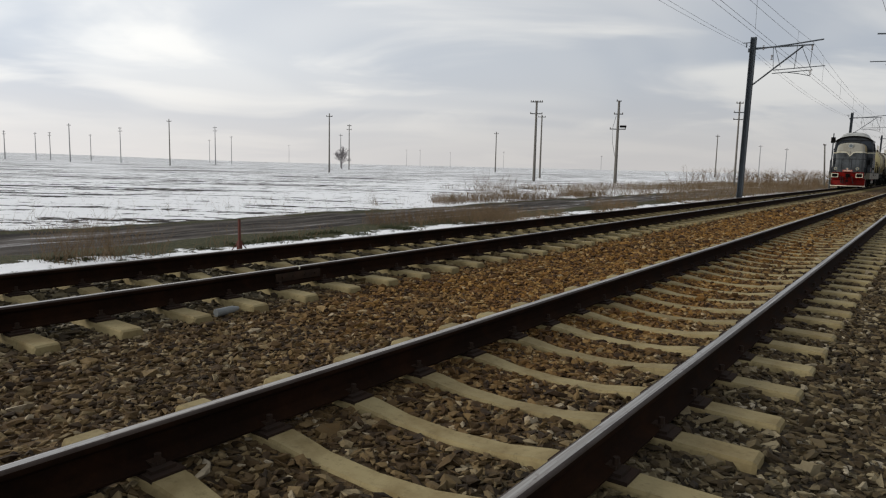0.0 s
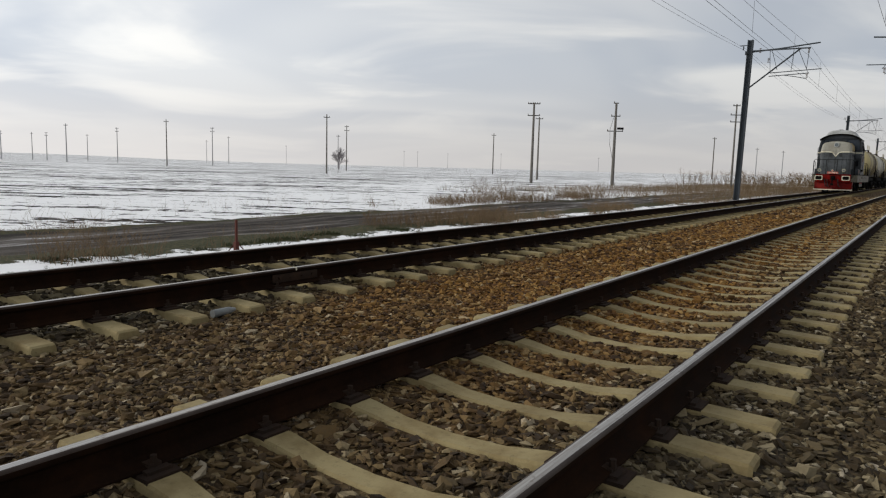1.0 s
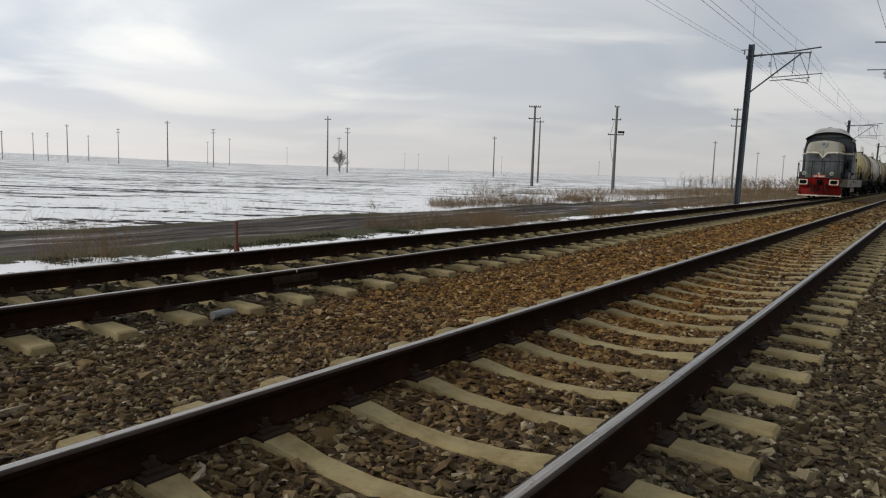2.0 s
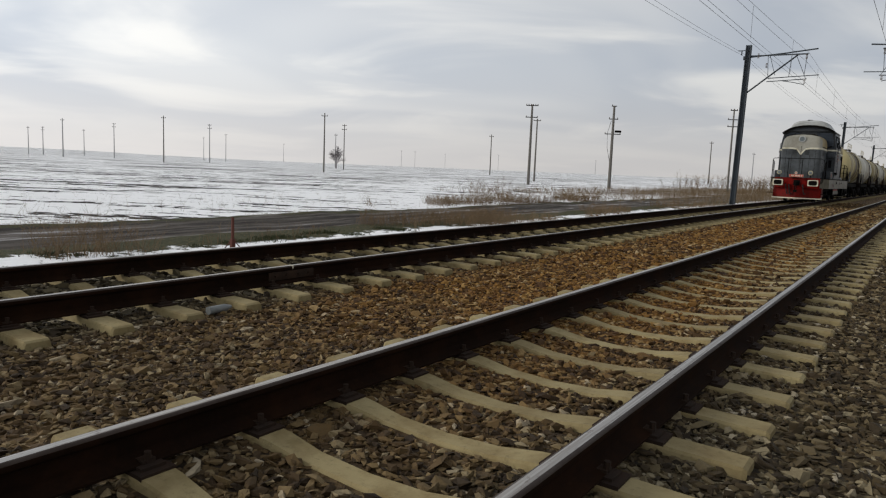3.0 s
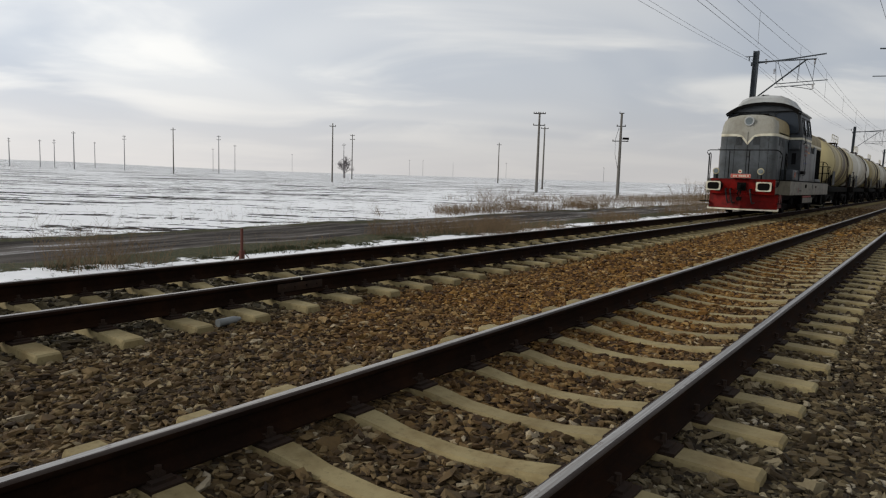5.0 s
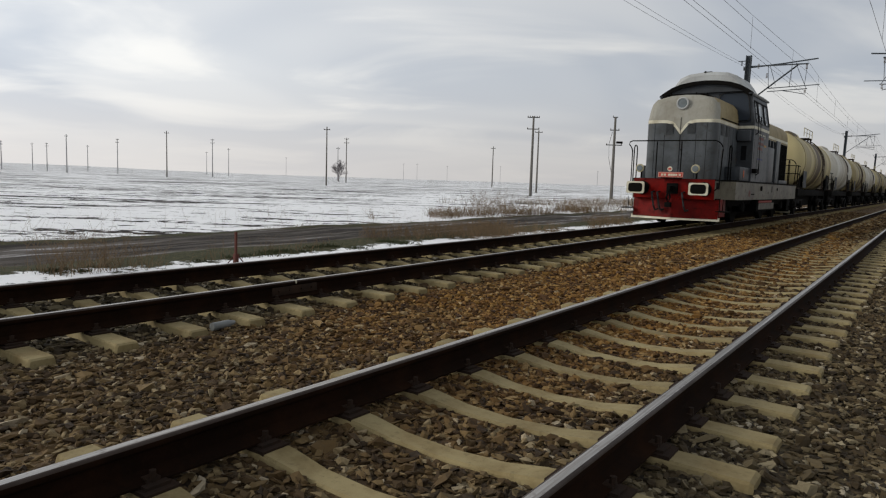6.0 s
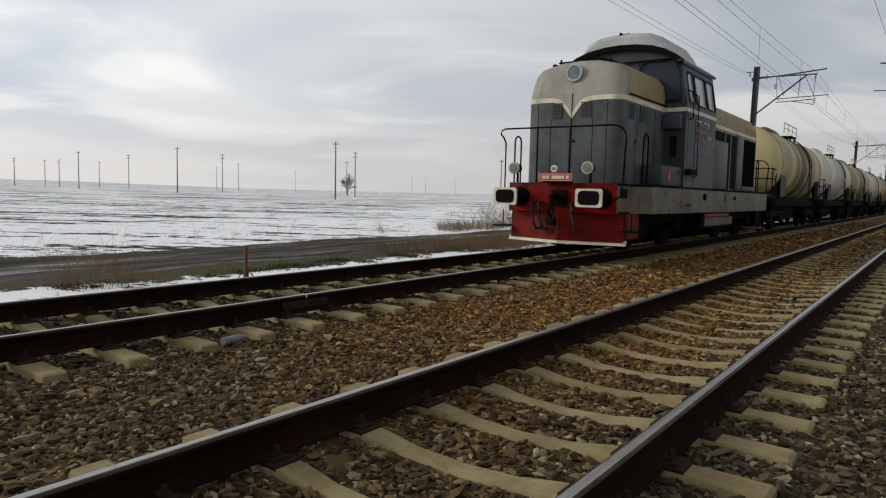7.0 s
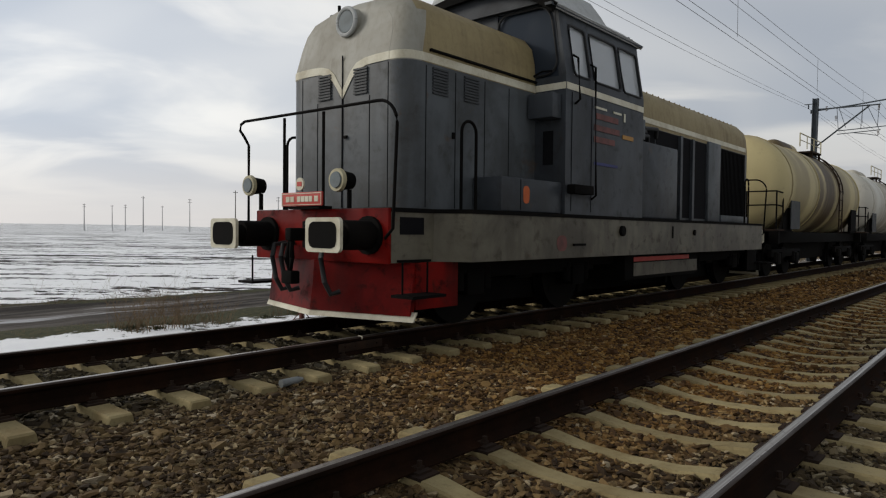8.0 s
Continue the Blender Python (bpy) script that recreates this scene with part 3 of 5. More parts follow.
near_track = build_track(0.0, 0.0, SLEEPER_Y, SLEEPER_GAP, "rusty steel rails with polished heads on concrete sleepers", 14)
far_track = build_track(FAR_X, FAR_Z, FAR_SLEEPER_Y, FAR_SLEEPER_GAP, "rusty rails on pale concrete sleepers that carry the train", 12)
# rail joint on the far track: fishplates, bolts and a bright bonding mark
JY = 4.72
jx = GAUGE / 2 + 0.036
bm = bmesh.new()
add_box(bm, jx + 0.010, jx + 0.030, JY - 0.3, JY + 0.3, -0.135, -0.050, 0.004)
add_box(bm, jx - 0.030, jx - 0.010, JY - 0.3, JY + 0.3, -0.135, -0.050, 0.004)
for k in (-0.22, -0.08, 0.08, 0.22):
    add_rod(bm, (jx + 0.02, JY + k, -0.09), (jx + 0.05, JY + k, -0.09), 0.014, sides=6)
part("rail_joint", bm, M["clip"], far_track)
part("joint_mark", box(jx - 0.02, jx + 0.0385, JY - 0.008, JY + 0.008, -0.03, 0.002), M["white_trim"], far_track, "bright worn rail end")


# ---- crushed stone ----


def stone_shapes(rng, k, base, tris):
    """k rough convex stones, unit size."""
    v = np.repeat(base[None], k, 0)
    v = v + rng.normal(0, 0.27, v.shape)
    v *= rng.uniform((0.85, 0.5, 0.30), (1.6, 1.0, 0.72), (k, 3))[:, None, :]
    a, b = rng.uniform(0, 2 * np.pi, k), rng.normal(0, 0.65, k)
    ca, sa, cb, sb = np.cos(a), np.sin(a), np.cos(b), np.sin(b)
    x, y, z = v[..., 0].copy(), v[..., 1].copy(), v[..., 2].copy()
    y, z = y * cb[:, None] - z * sb[:, None], y * sb[:, None] + z * cb[:, None]
    x, y = x * ca[:, None] - y * sa[:, None], x * sa[:, None] + y * ca[:, None]
    return np.stack((x, y, z), -1)


PHI = (1 + 5 ** 0.5) / 2
ICO = np.array([(-1, PHI, 0), (1, PHI, 0), (-1, -PHI, 0), (1, -PHI, 0), (0, -1, PHI), (0, 1, PHI), (0, -1, -PHI), (0, 1, -PHI), (PHI, 0, -1), (PHI, 0, 1), (-PHI, 0, -1), (-PHI, 0, 1)]) / 1.902
hull = bmesh.new()
for p in ICO:
    hull.verts.new(p)
bmesh.ops.convex_hull(hull, input=hull.verts)
hull.verts.index_update()
ICO_F = np.array([[v.index for v in f.verts] for f in hull.faces])
ICO = np.array([v.co[:] for v in hull.verts])
hull.free()


def bed_z(x):
    return np.interp(x, [-6.75, -5.75, -4.9, -4.2, -3.5, -3.2, -2.8, -2.1, -1.40, -1.1, -0.75, 0, 0.75, 1.30, 1.6, 3.6, 4.6], [-0.75, -0.27, -0.222, -0.250, -0.222, -0.232, -0.248, -0.268, -0.262, -0.238, -0.226, -0.256, -0.226, -0.248, -0.280, -0.31, -0.80])


def scatter(name, x0, x1, y0, y1, gap, size, label, seed):
    rng = np.random.default_rng(seed)
    gx, gy = np.meshgrid(np.arange(x0, x1, gap), np.arange(y0, y1, gap))
    x = gx.ravel() + rng.uniform(-0.6, 0.6, gx.size) * gap
    y = gy.ravel() + rng.uniform(-0.6, 0.6, gx.size) * gap
    # leave the sleepers and rails free
    keep = np.ones(x.size, bool)
    for cx, first, step in ((0.0, SLEEPER_Y, SLEEPER_GAP), (FAR_X, FAR_SLEEPER_Y, FAR_SLEEPER_GAP)):
        dy = np.abs((y - first + step / 2) % step - step / 2)
        lx = np.abs(x - cx)
        keep &= ~((np.abs(x - cx + 0.04) < 1.33) & (dy < 0.088))
        keep &= ~((lx > 0.735) & (lx < 0.775))
    keep |= rng.uniform(0, 1, x.size) < 0.006
    x, y = x[keep], y[keep]
    k = x.size
    s = size * np.exp(rng.normal(0, 0.26, k))
    v = stone_shapes(rng, k, ICO, ICO_F) * s[:, None, None]
    z = bed_z(x) + s * rng.uniform(-0.15, 0.55, k)
    v += np.stack((x, y, z), -1)[:, None, :]
    f = ICO_F[None] + (np.arange(k) * len(ICO))[:, None, None]
    ob = arrays(name, v.reshape(-1, 3), f.reshape(-1, 3), M["stone"])
    return tagged(ob, label, "gravel", kind="stuff")


scatter("ballast_stones", -3.2, 4.0, 0.9, 9.0, 0.037, 0.0225, "angular grey and rust-brown crushed stones around a track", 1)
scatter("ballast_stones", -3.2, 3.4, 9.0, 22.0, 0.058, 0.029, "rust-stained crushed stones along the railway", 2)
scatter("ballast_stones", -6.1, -3.2, 0.6, 18.0, 0.052, 0.028, "grey crushed stones around the sleepers of a track", 3)
scatter("ballast_stones", -6.1, 3.4, 22.0, 55.0, 0.115, 0.050, "brown crushed stones stretching away along two tracks", 4)

# ---- locomotive: x across, y back from the buffer faces, z up from the rails ----
train_things, train_wheels = [], []
HOOD = [(1.02, 1.32), (1.02, 2.0), (1.02, 2.93), (1.02, 3.03), (0.995, 3.32), (0.95, 3.52), (0.83, 3.66), (0.42, 3.76), (0.0, 3.78)]
HOOD = HOOD + [(-x, z) for x, z in HOOD[-2::-1]]


def nose_lean(z):
    return 0.26 * max(0.0, z - 3.03)


def hood_mesh(sections, upper):
    """A rounded hood skinned over cross-sections (y, scale across, drop of the crown)."""
    # the nose leans back above the waist
    rings = []
    for y, s, drop in sections:
        line = [(x * s, z - drop * smooth_step(3.11, 3.7, z)) for x, z in HOOD]
        rings.append([(x, y + (nose_lean(z) if upper and y < 1.3 else 0.0), z) for x, z in line])
    bm = loft(rings)
    for f in bm.faces:
        c = f.calc_center_median()
        f.material_index = 0 if c.z < 2.97 or len(f.verts) > 4 else (2 if upper and c.y > 1.3 else 1)
    return bm


def louvre(bm, axis, at, a0, a1, z0, z1, n):
    """A row of sloping slats in a flat panel."""
    for i in range(n):
        z = z0 + (z1 - z0) * (i + 0.5) / n
        if axis == "y":
            add_box(bm, a0, a1, at - 0.018, at + 0.005, z - 0.010, z + 0.012)
        else:
            add_box(bm, at - 0.005, at + 0.018, a0, a1, z - 0.010, z + 0.012)


def wheelset(parent, y, radius, name="wheelset"):
    bm = bmesh.new()
    for s in (-1, 1):
        c = s * 0.75
        add_rod(bm, (c - 0.065, 0, 0), (c + 0.065, 0, 0), radius, sides=28)
        add_rod(bm, (c - s * 0.085, 0, 0), (c - s * 0.06, 0, 0), radius + 0.028, sides=28)
        add_rod(bm, (c, 0, 0), (c + s * 0.10, 0, 0), radius * 0.3, sides=14)
        add_box(bm, c + s * 0.066, c + s * 0.072, -0.04, 0.04, radius * 0.45, radius * 0.8)
    add_rod(bm, (-0.95, 0, 0), (0.95, 0, 0), 0.075, sides=12)
    w = part(name, bm, M["black"], parent)
    home = (0.0, y, radius)
    w.matrix_basis = pose(*home)
    train_wheels.append((w, radius, home))
    return w


def bogie(parent, y, base, radius):
    bm = bmesh.new()
    for s in (-1, 1):
        add_box(bm, s * 1.0 - 0.06, s * 1.0 + 0.06, y - base / 2 - 0.55, y + base / 2 + 0.55, radius + 0.05, radius + 0.25, 0.02)
        for d in (-1, 1):
            add_box(bm, s * 1.0 - 0.10, s * 1.0 + 0.12, y + d * base / 2 - 0.16, y + d * base / 2 + 0.16, radius - 0.14, radius + 0.16, 0.03)
            for q in (-0.26, 0.26):
                add_rod(bm, (s * 1.05, y + d * base / 2 + q, radius - 0.08), (s * 1.05, y + d * base / 2 + q, radius + 0.18), 0.07, sides=10)
            add_box(bm, s * 0.75 - 0.05, s * 0.75 + 0.05, y + d * (base / 2 + 0.56), y + d * (base / 2 + 0.64), 0.18, radius + 0.15, 0.01)
    add_box(bm, -0.98, 0.98, y - 0.2, y + 0.2, radius, radius + 0.3, 0.02)
    return part("bogie", bm, M["black"], parent, "greasy black bogie frame")


def buffer(parent, x, y, d, plate_mat):
    """A sprung buffer: shank, sleeve and head; d is the way it points."""
    bm = bmesh.new()
    add_rod(bm, (x, y - d * 0.60, 1.05), (x, y - d * 0.22, 1.05), 0.15, sides=18)
    add_rod(bm, (x, y - d * 0.66, 1.05), (x, y - d * 0.58, 1.05), 0.20, sides=18)
    add_rod(bm, (x, y - d * 0.25, 1.05), (x, y - d * 0.03, 1.05), 0.11, sides=18)
    b = part("buffer", bm, M["black"], parent, smooth=False)
    out = round_rect(x - 0.26, x + 0.26, 0.885, 1.22, 0.05)
    part("buffer_head", plate(out, 0.035, "y", y - (0.0 if d < 0 else 0.035)), plate_mat, b, "buffer head with a white painted rim")
    pad = [(px, pz) for px, pz in round_rect(x - 0.205, x + 0.205, 0.925, 1.18, 0.07, 2)]
    part("grease_patch", plate(pad, 0.006, "y", y - 0.006 if d < 0 else y), M["black"], b, "greasy black buffer face")
    return b


def build_loco():
    L = empty("diesel_locomotive", pose(FAR_X, 64.9, FAR_Z))
    tagged(L, "blue-grey and cream diesel shunting locomotive with a red buffer beam", "locomotive")
    # frame and deck
    half = [(1.15, 0.66), (1.15, 1.30), (1.50, 1.52), (1.50, 12.0), (1.15, 12.3), (1.15, 12.86)]
    outline = half + [(-x, y) for x, y in half[::-1]]
    frame_ob = part("main_frame", loft([[(x, y, 0.77) for x, y in outline], [(x, y, 1.29) for x, y in outline]]), M["sill_grey"], L, "dirty grey side sill with rust runs")
    part("deck_edge", loft([[(x * 1.012, y, 1.292) for x, y in outline], [(x * 1.012, y, 1.335) for x, y in outline]]), M["black"], frame_ob, "dark chequer-plate deck")
    for s in (-1, 1):
        # no hollow is cut: a dark plate paints the recess's shade
        part("step_recess", box(s * 1.152 - 0.004, s * 1.152 + 0.004, 0.78, 1.14, 1.06, 1.24), M["dark"], frame_ob, "flat dark plate painted as the shade in a sill recess")
        part("step", box(s * 1.16 - 0.03, s * 1.16 + 0.03, 0.74, 1.22, 0.775, 0.80), M["black"], frame_ob)
        bm = bmesh.new()
        add_rod(bm, (s * 1.49, 5.05, 1.13), (s * 1.54, 5.05, 1.13), 0.075, sides=14)
        part("sill_cap", bm, M["black"], frame_ob)
        part("sill_bracket", box(s * 1.5 - 0.03, s * 1.5 + 0.03, 3.65, 3.95, 0.925, 0.955), M["black"], frame_ob)
        for yy in (7.9,):
            part("lifting_eye", rod((s * 1.49, yy, 1.12), (s * 1.525, yy, 1.12), 0.05, sides=10), M["black"], frame_ob)
        part("sill_slot", box(s * 1.5 - 0.006, s * 1.5 + 0.006, 6.91, 6.97, 1.02, 1.22), M["black"], frame_ob)
        part("rust_patch", plate(round_rect(3.25, 3.50, 0.86, 1.06, 0.09), 0.003, "x", s * 1.5015 - 0.0015), M["faded_red"], frame_ob, "faded reddish rust patch")
    # buffer beams and ploughs at both ends
    for y, d in ((0.62, -1), (12.88, 1)):
        beam = part("buffer_beam", box(-1.145, 1.145, min(y, y - d * 0.06), max(y, y - d * 0.06), 0.76, 1.33, 0.015), M["red"], L, "red buffer beam with peeling paint")
        bm = bmesh.new()
        for s in (-1, 1):
            vs = [(0.0, y + d * 0.02), (s * 1.22, y - d * 0.30), (s * 1.22, y - d * 0.36), (0.0, y - d * 0.04)]
            ring = lambda z, k: [(px, py + d * k, z) for px, py in vs]
            bm2 = loft([ring(0.22, 0.06), ring(0.50, 0.02), ring(0.77, 0.0)])
            me = bpy.data.meshes.new("t")
            bm2.to_mesh(me)
            bm2.free()
            bm.from_mesh(me)
            bpy.data.meshes.remove(me)
            add_box(bm, s * 1.21 - 0.02, s * 1.21 + 0.02, min(y - d * 0.32, y - d * 1.0), max(y - d * 0.32, y - d * 1.0), 0.28, 0.77)
        part("snow_plough", bm, M["red"] if d < 0 else M["black"], L, "scuffed red snow plough" if d < 0 else "greasy black snow plough")
        bm = bmesh.new()
        for s in (-1, 1):
            a, b = Vector((0, y + d * 0.10, 0.16)), Vector((s * 1.27, y - d * 0.24, 0.16))
            up = Vector((0, -d * 0.05, 0.10))
            th = Vector((0, d * -0.02, 0.0))
            q = [bm.verts.new(p) for p in (a, b, b + up, a + up, a + th, b + th, b + up + th, a + up + th)]
            for f in ((0, 1, 2, 3), (7, 6, 5, 4), (0, 4, 5, 1), (3, 2, 6, 7), (0, 3, 7, 4), (1, 5, 6, 2)):
                bm.faces.new([q[i] for i in f])
        part("plough_edge", bm, M["white_trim"], L, "dirty white plough blade edge")
        for s in (-1, 1):
            buffer(L, s * 0.875, y + d * 0.62, d, M["white_trim"])
        hook = bmesh.new()
        add_box(hook, -0.05, 0.05, min(y, y + d * 0.38), max(y, y + d * 0.38), 0.98, 1.12, 0.02)
        add_box(hook, -0.16, 0.16, min(y, y + d * 0.07), max(y, y + d * 0.07), 0.90, 1.20, 0.02)
        add_tube(hook, [(0, y + d * 0.33, 1.0), (0.05, y + d * 0.36, 0.8), (0, y + d * 0.34, 0.62), (-0.05, y + d * 0.36, 0.8), (0, y + d * 0.33, 1.0)], 0.03)
        add_box(hook, -0.09, 0.09, min(y + d * 0.28, y + d * 0.4), max(y + d * 0.28, y + d * 0.4), 0.52, 0.66, 0.02)
        part("coupling_hook", hook, M["black"], L, "greasy black screw coupling")
        for hx in (-0.52, -0.36, 0.34):
            part("brake_hose", tube([(hx, y + d * 0.02, 0.95), (hx - 0.02, y + d * 0.16, 0.93), (hx + 0.02, y + d * 0.22, 0.80), (hx + 0.06, y + d * 0.20, 0.55), (hx + 0.09, y + d * 0.14, 0.42), (hx + 0.15, y + d * 0.06, 0.45)], 0.028), M["rubber"], L)
        for s in (-1, 1):
            side_steps = bmesh.new()
            add_tube(side_steps, [(s * 1.3, y - d * 0.05, 0.78), (s * 1.3, y - d * 0.05, 0.46)], 0.011)
            add_tube(side_steps, [(s * 1.3, y - d * 0.42, 0.78), (s * 1.3, y - d * 0.42, 0.46)], 0.011)
            add_box(side_steps, s * 1.36 - 0.15, s * 1.36 + 0.15, min(y + d * 0.02, y - d * 0.48), max(y + d * 0.02, y - d * 0.48), 0.43, 0.46)
            part("footstep", side_steps, M["black"], L)
        # railings across the end
        r = bmesh.new()
        ry = y + d * 0.06
        add_tube(r, [(-1.16, ry, 1.02), (-1.22, ry, 1.10), (-1.22, ry, 2.12), (-1.24, ry + d * 0.05, 2.22), (-1.30, ry + d * 0.07, 2.30), (-1.28, ry + d * 0.07, 2.37), (-1.20, ry + d * 0.07, 2.40), (1.02, ry, 2.40)] + [(1.06 + 0.26 * math.sin(a), ry, 2.14 + 0.26 * math.cos(a)) for a in np.linspace(0.2, 1.5, 6)] + [(1.27, ry, 1.12), (1.16, ry, 1.02)], 0.017)
        add_tube(r, [(-0.50, ry, 1.33), (-0.50, ry, 2.38)], 0.017)
        add_tube(r, [(0.20, ry, 1.33), (0.20, ry, 2.38)], 0.017)
        part("end_railing", r, M["black"], L, "thin black tubular railing")
        for s in (-1, 1):
            r = bmesh.new()
            yy = y - d * (1.03 if s > 0 else 0.66)
            gx = 1.24 if s > 0 else 1.43
            add_tube(r, [(s * gx, yy, 1.05), (s * gx, yy, 2.16)] + [(s * gx, yy - d * 0.13 * (1 - math.cos(a)), 2.20 + 0.13 * math.sin(a)) for a in np.linspace(0.0, math.pi, 9)] + [(s * gx, yy - d * 0.26, 2.16), (s * gx, yy - d * 0.26, 1.05)], 0.018)
            part("grab_rail", r, M["black"], L)
        # lamps on the beam
        for s in (-1, 1):
            c = (0.67 if s > 0 else -0.90, y + d * 0.25, 1.61)
            lamp = part("headlamp", rod(c, (c[0], c[1] - d * 0.17, c[2]), 0.108, 0.085, 24), M["black"], L, "round headlamp on a bracket")
            part("ring", rod((c[0], c[1] + d * 0.03, c[2]), (c[0], c[1] - d * 0.01, c[2]), 0.115, 0.122, 28), M["brass"], lamp, "cream painted lamp ring")
            part("lens", rod((c[0], c[1] + d * 0.045, c[2]), (c[0], c[1] + d * 0.025, c[2]), 0.080, 0.088, 24), M["lens"], lamp, "clouded lamp glass")
            part("bracket", rod((c[0], c[1] - d * 0.15, 1.33), (c[0], c[1] - d * 0.15, 1.52), 0.025), M["black"], lamp)
    # number plate: the figures are plain bars
    py = 0.44
    sign = part("number_plate", box(-0.385, 0.325, py, py + 0.02, 1.36, 1.51, 0.006), M["red_sign"], L, "red number plate with a pale rim")
    rim = bmesh.new()
    for x0, x1, z0, z1 in ((-0.375, 0.315, 1.493, 1.500), (-0.375, 0.315, 1.370, 1.377), (-0.375, -0.368, 1.377, 1.493), (0.308, 0.315, 1.377, 1.493)):
        add_box(rim, x0, x1, py - 0.004, py, z0, z1)
    part("plate_rim", rim, M["white_trim"], sign)
    for x0, x1 in ((-0.30, -0.235), (-0.22, -0.155), (-0.10, -0.04), (-0.03, 0.03), (0.04, 0.10), (0.11, 0.16), (0.20, 0.26)):
        part("figure_bar", box(x0, x1, py - 0.004, py, 1.405, 1.465), M["white_trim"], sign)
    part("plate_stay", box(-0.3, 0.25, py + 0.02, py + 0.2, 1.33, 1.36), M["black"], sign)
    badge = part("badge", rod((-0.06, py, 1.60), (-0.06, py + 0.02, 1.60), 0.070, sides=20), M["white_trim"], L, "small round enamel badge")
    part("badge_centre", box(-0.10, -0.02, py - 0.004, py, 1.575, 1.625), M["red_sign"], badge)
    # front hood
    front = [(1.00, 0.74, 0.14), (1.01, 0.84, 0.07), (1.05, 0.92, 0.03), (1.12, 0.97, 0.01), (1.24, 1.0, 0.0), (3.46, 1.0, 0.0)]
    hood = part("front_hood", hood_mesh(front, True), [M["blue_grey"], M["cream"], M["ochre"]], L, "rounded engine hood, blue-grey below and cream above")
    # cream nose above the chevron, and the white chevron stripe
    top = [(x * 0.742, z - 0.14 * smooth_step(3.11, 3.7, z)) for x, z in HOOD[2:9]]
    edge = [(0.0, 2.705), (0.06, 2.79), (0.14, 2.905), (0.24, 2.985), (0.38, 3.02), (0.55, 3.03)]
    nose = edge + [(0.755, 3.03)] + top[1:]
    outline = nose + [(-x, z) for x, z in nose[-2:0:-1]]
    panel = plate(outline, 0.003, "y", 0.998)
    for v in panel.verts:
        v.co.y += nose_lean(v.co.z)
    part("nose_panel", panel, M["cream"], hood, "pale cream nose panel")
    low = [(0.0, 2.60), (0.08, 2.71), (0.17, 2.825), (0.27, 2.905), (0.40, 2.935), (0.56, 2.94)]
    for s in (-1, 1):
        pts = [(s * x, z) for x, z in edge] + [(s * 0.757, 3.03), (s * 0.757, 2.94)] + [(s * x, z) for x, z in low[::-1]]
        part("chevron_stripe", plate(pts, 0.005, "y", 0.991), M["white_trim"], hood, "white painted chevron stripe")
        ring_pts = []
        for y, sc, _ in front:
            ring_pts.append((s * (1.02 * sc + 0.005), y - (0.006 if y < 1.1 else 0.0)))
        rings = [[(x, y, 2.94), (x, y, 3.03), (x - s * 0.008, y + 0.004, 3.03), (x - s * 0.008, y + 0.004, 2.94)] for x, y in ring_pts]
        part("side_stripe", loft(rings), M["white_trim"], hood, "white painted waist stripe")
        part("gutter", box(min(s * 1.02, s * 1.05), max(s * 1.02, s * 1.05), 1.35, 3.45, 3.06, 3.085), M["black"], hood)
        lv = bmesh.new()
        louvre(lv, "y", 0.998, min(s * 0.20, s * 0.42), max(s * 0.20, s * 0.42), 2.62, 2.92, 9)
        part("louvre", lv, M["seam_grey"], hood)
        for y0, y1 in ((1.40, 1.66), (1.95, 2.22)):
            lv = bmesh.new()
            louvre(lv, "x", s * 1.02 - (0.013 if s < 0 else 0.0), y0, y1, 2.60, 2.90, 9)
            part("louvre", lv, M["seam_grey"], hood)
        for yy in (1.30, 1.80, 2.35, 2.85):
            part("door_seam", box(s * 1.021 - 0.002, s * 1.021 + 0.002, yy - 0.006, yy + 0.006, 1.36, 2.90), M["dark"], hood)
        part("door_seam", box(s * 0.45 - 0.006, s * 0.45 + 0.006, 0.997, 1.001, 1.36, 2.60), M["dark"], hood)
        part("door_seam", box(s * 0.74 - 0.005, s * 0.74 + 0.005, 0.997, 1.001, 1.36, 2.92), M["dark"], hood)
        part("door_handle", box(s * 1.02 - 0.02, s * 1.02 + 0.02, 1.74, 1.78, 2.15, 2.22), M["black"], hood)
    part("door_seam", box(-0.006, 0.006, 0.988, 1.0, 1.36, 3.10), M["dark"], hood)
    part("door_handle", box(0.03, 0.09, 0.975, 1.0, 2.15, 2.18), M["black"], hood)
    head = part("top_headlight", rod((0, 1.05, 3.50), (0, 1.22, 3.50), 0.160, 0.175, 28), M["cream"], L, "large round headlight set in the nose")
    ringb = bmesh.new()
    ringpts = [(0.152 * math.cos(2 * math.pi * k / 28), 1.05, 3.50 + 0.152 * math.sin(2 * math.pi * k / 28)) for k in range(29)]
    add_tube(ringb, ringpts, 0.026)
    part("ring", ringb, M["grey_roof"], head, "cream headlight ring")
    part("lens", rod((0, 1.038, 3.50), (0, 1.055, 3.50), 0.12, 0.135, 24), M["lens"], head, "clouded glass lens")
    # dark walkway strip and fittings on top of the hood
    roofline = bmesh.new()
    add_box(roofline, -0.5, 0.5, 1.35, 3.3, 3.765, 3.795)
    add_box(roofline, 0.55, 0.62, 1.32, 3.3, 3.70, 3.76)
    add_box(roofline, -0.62, -0.55, 1.32, 3.3, 3.70, 3.76)
    for xx, yy in ((-0.42, 1.3), (0.28, 1.36), (0.52, 1.6)):
        add_rod(roofline, (xx, yy, 3.66), (xx, yy, 3.83), 0.02)
    part("roof_walk", roofline, M["black"], hood, "dark roof walkway strip")
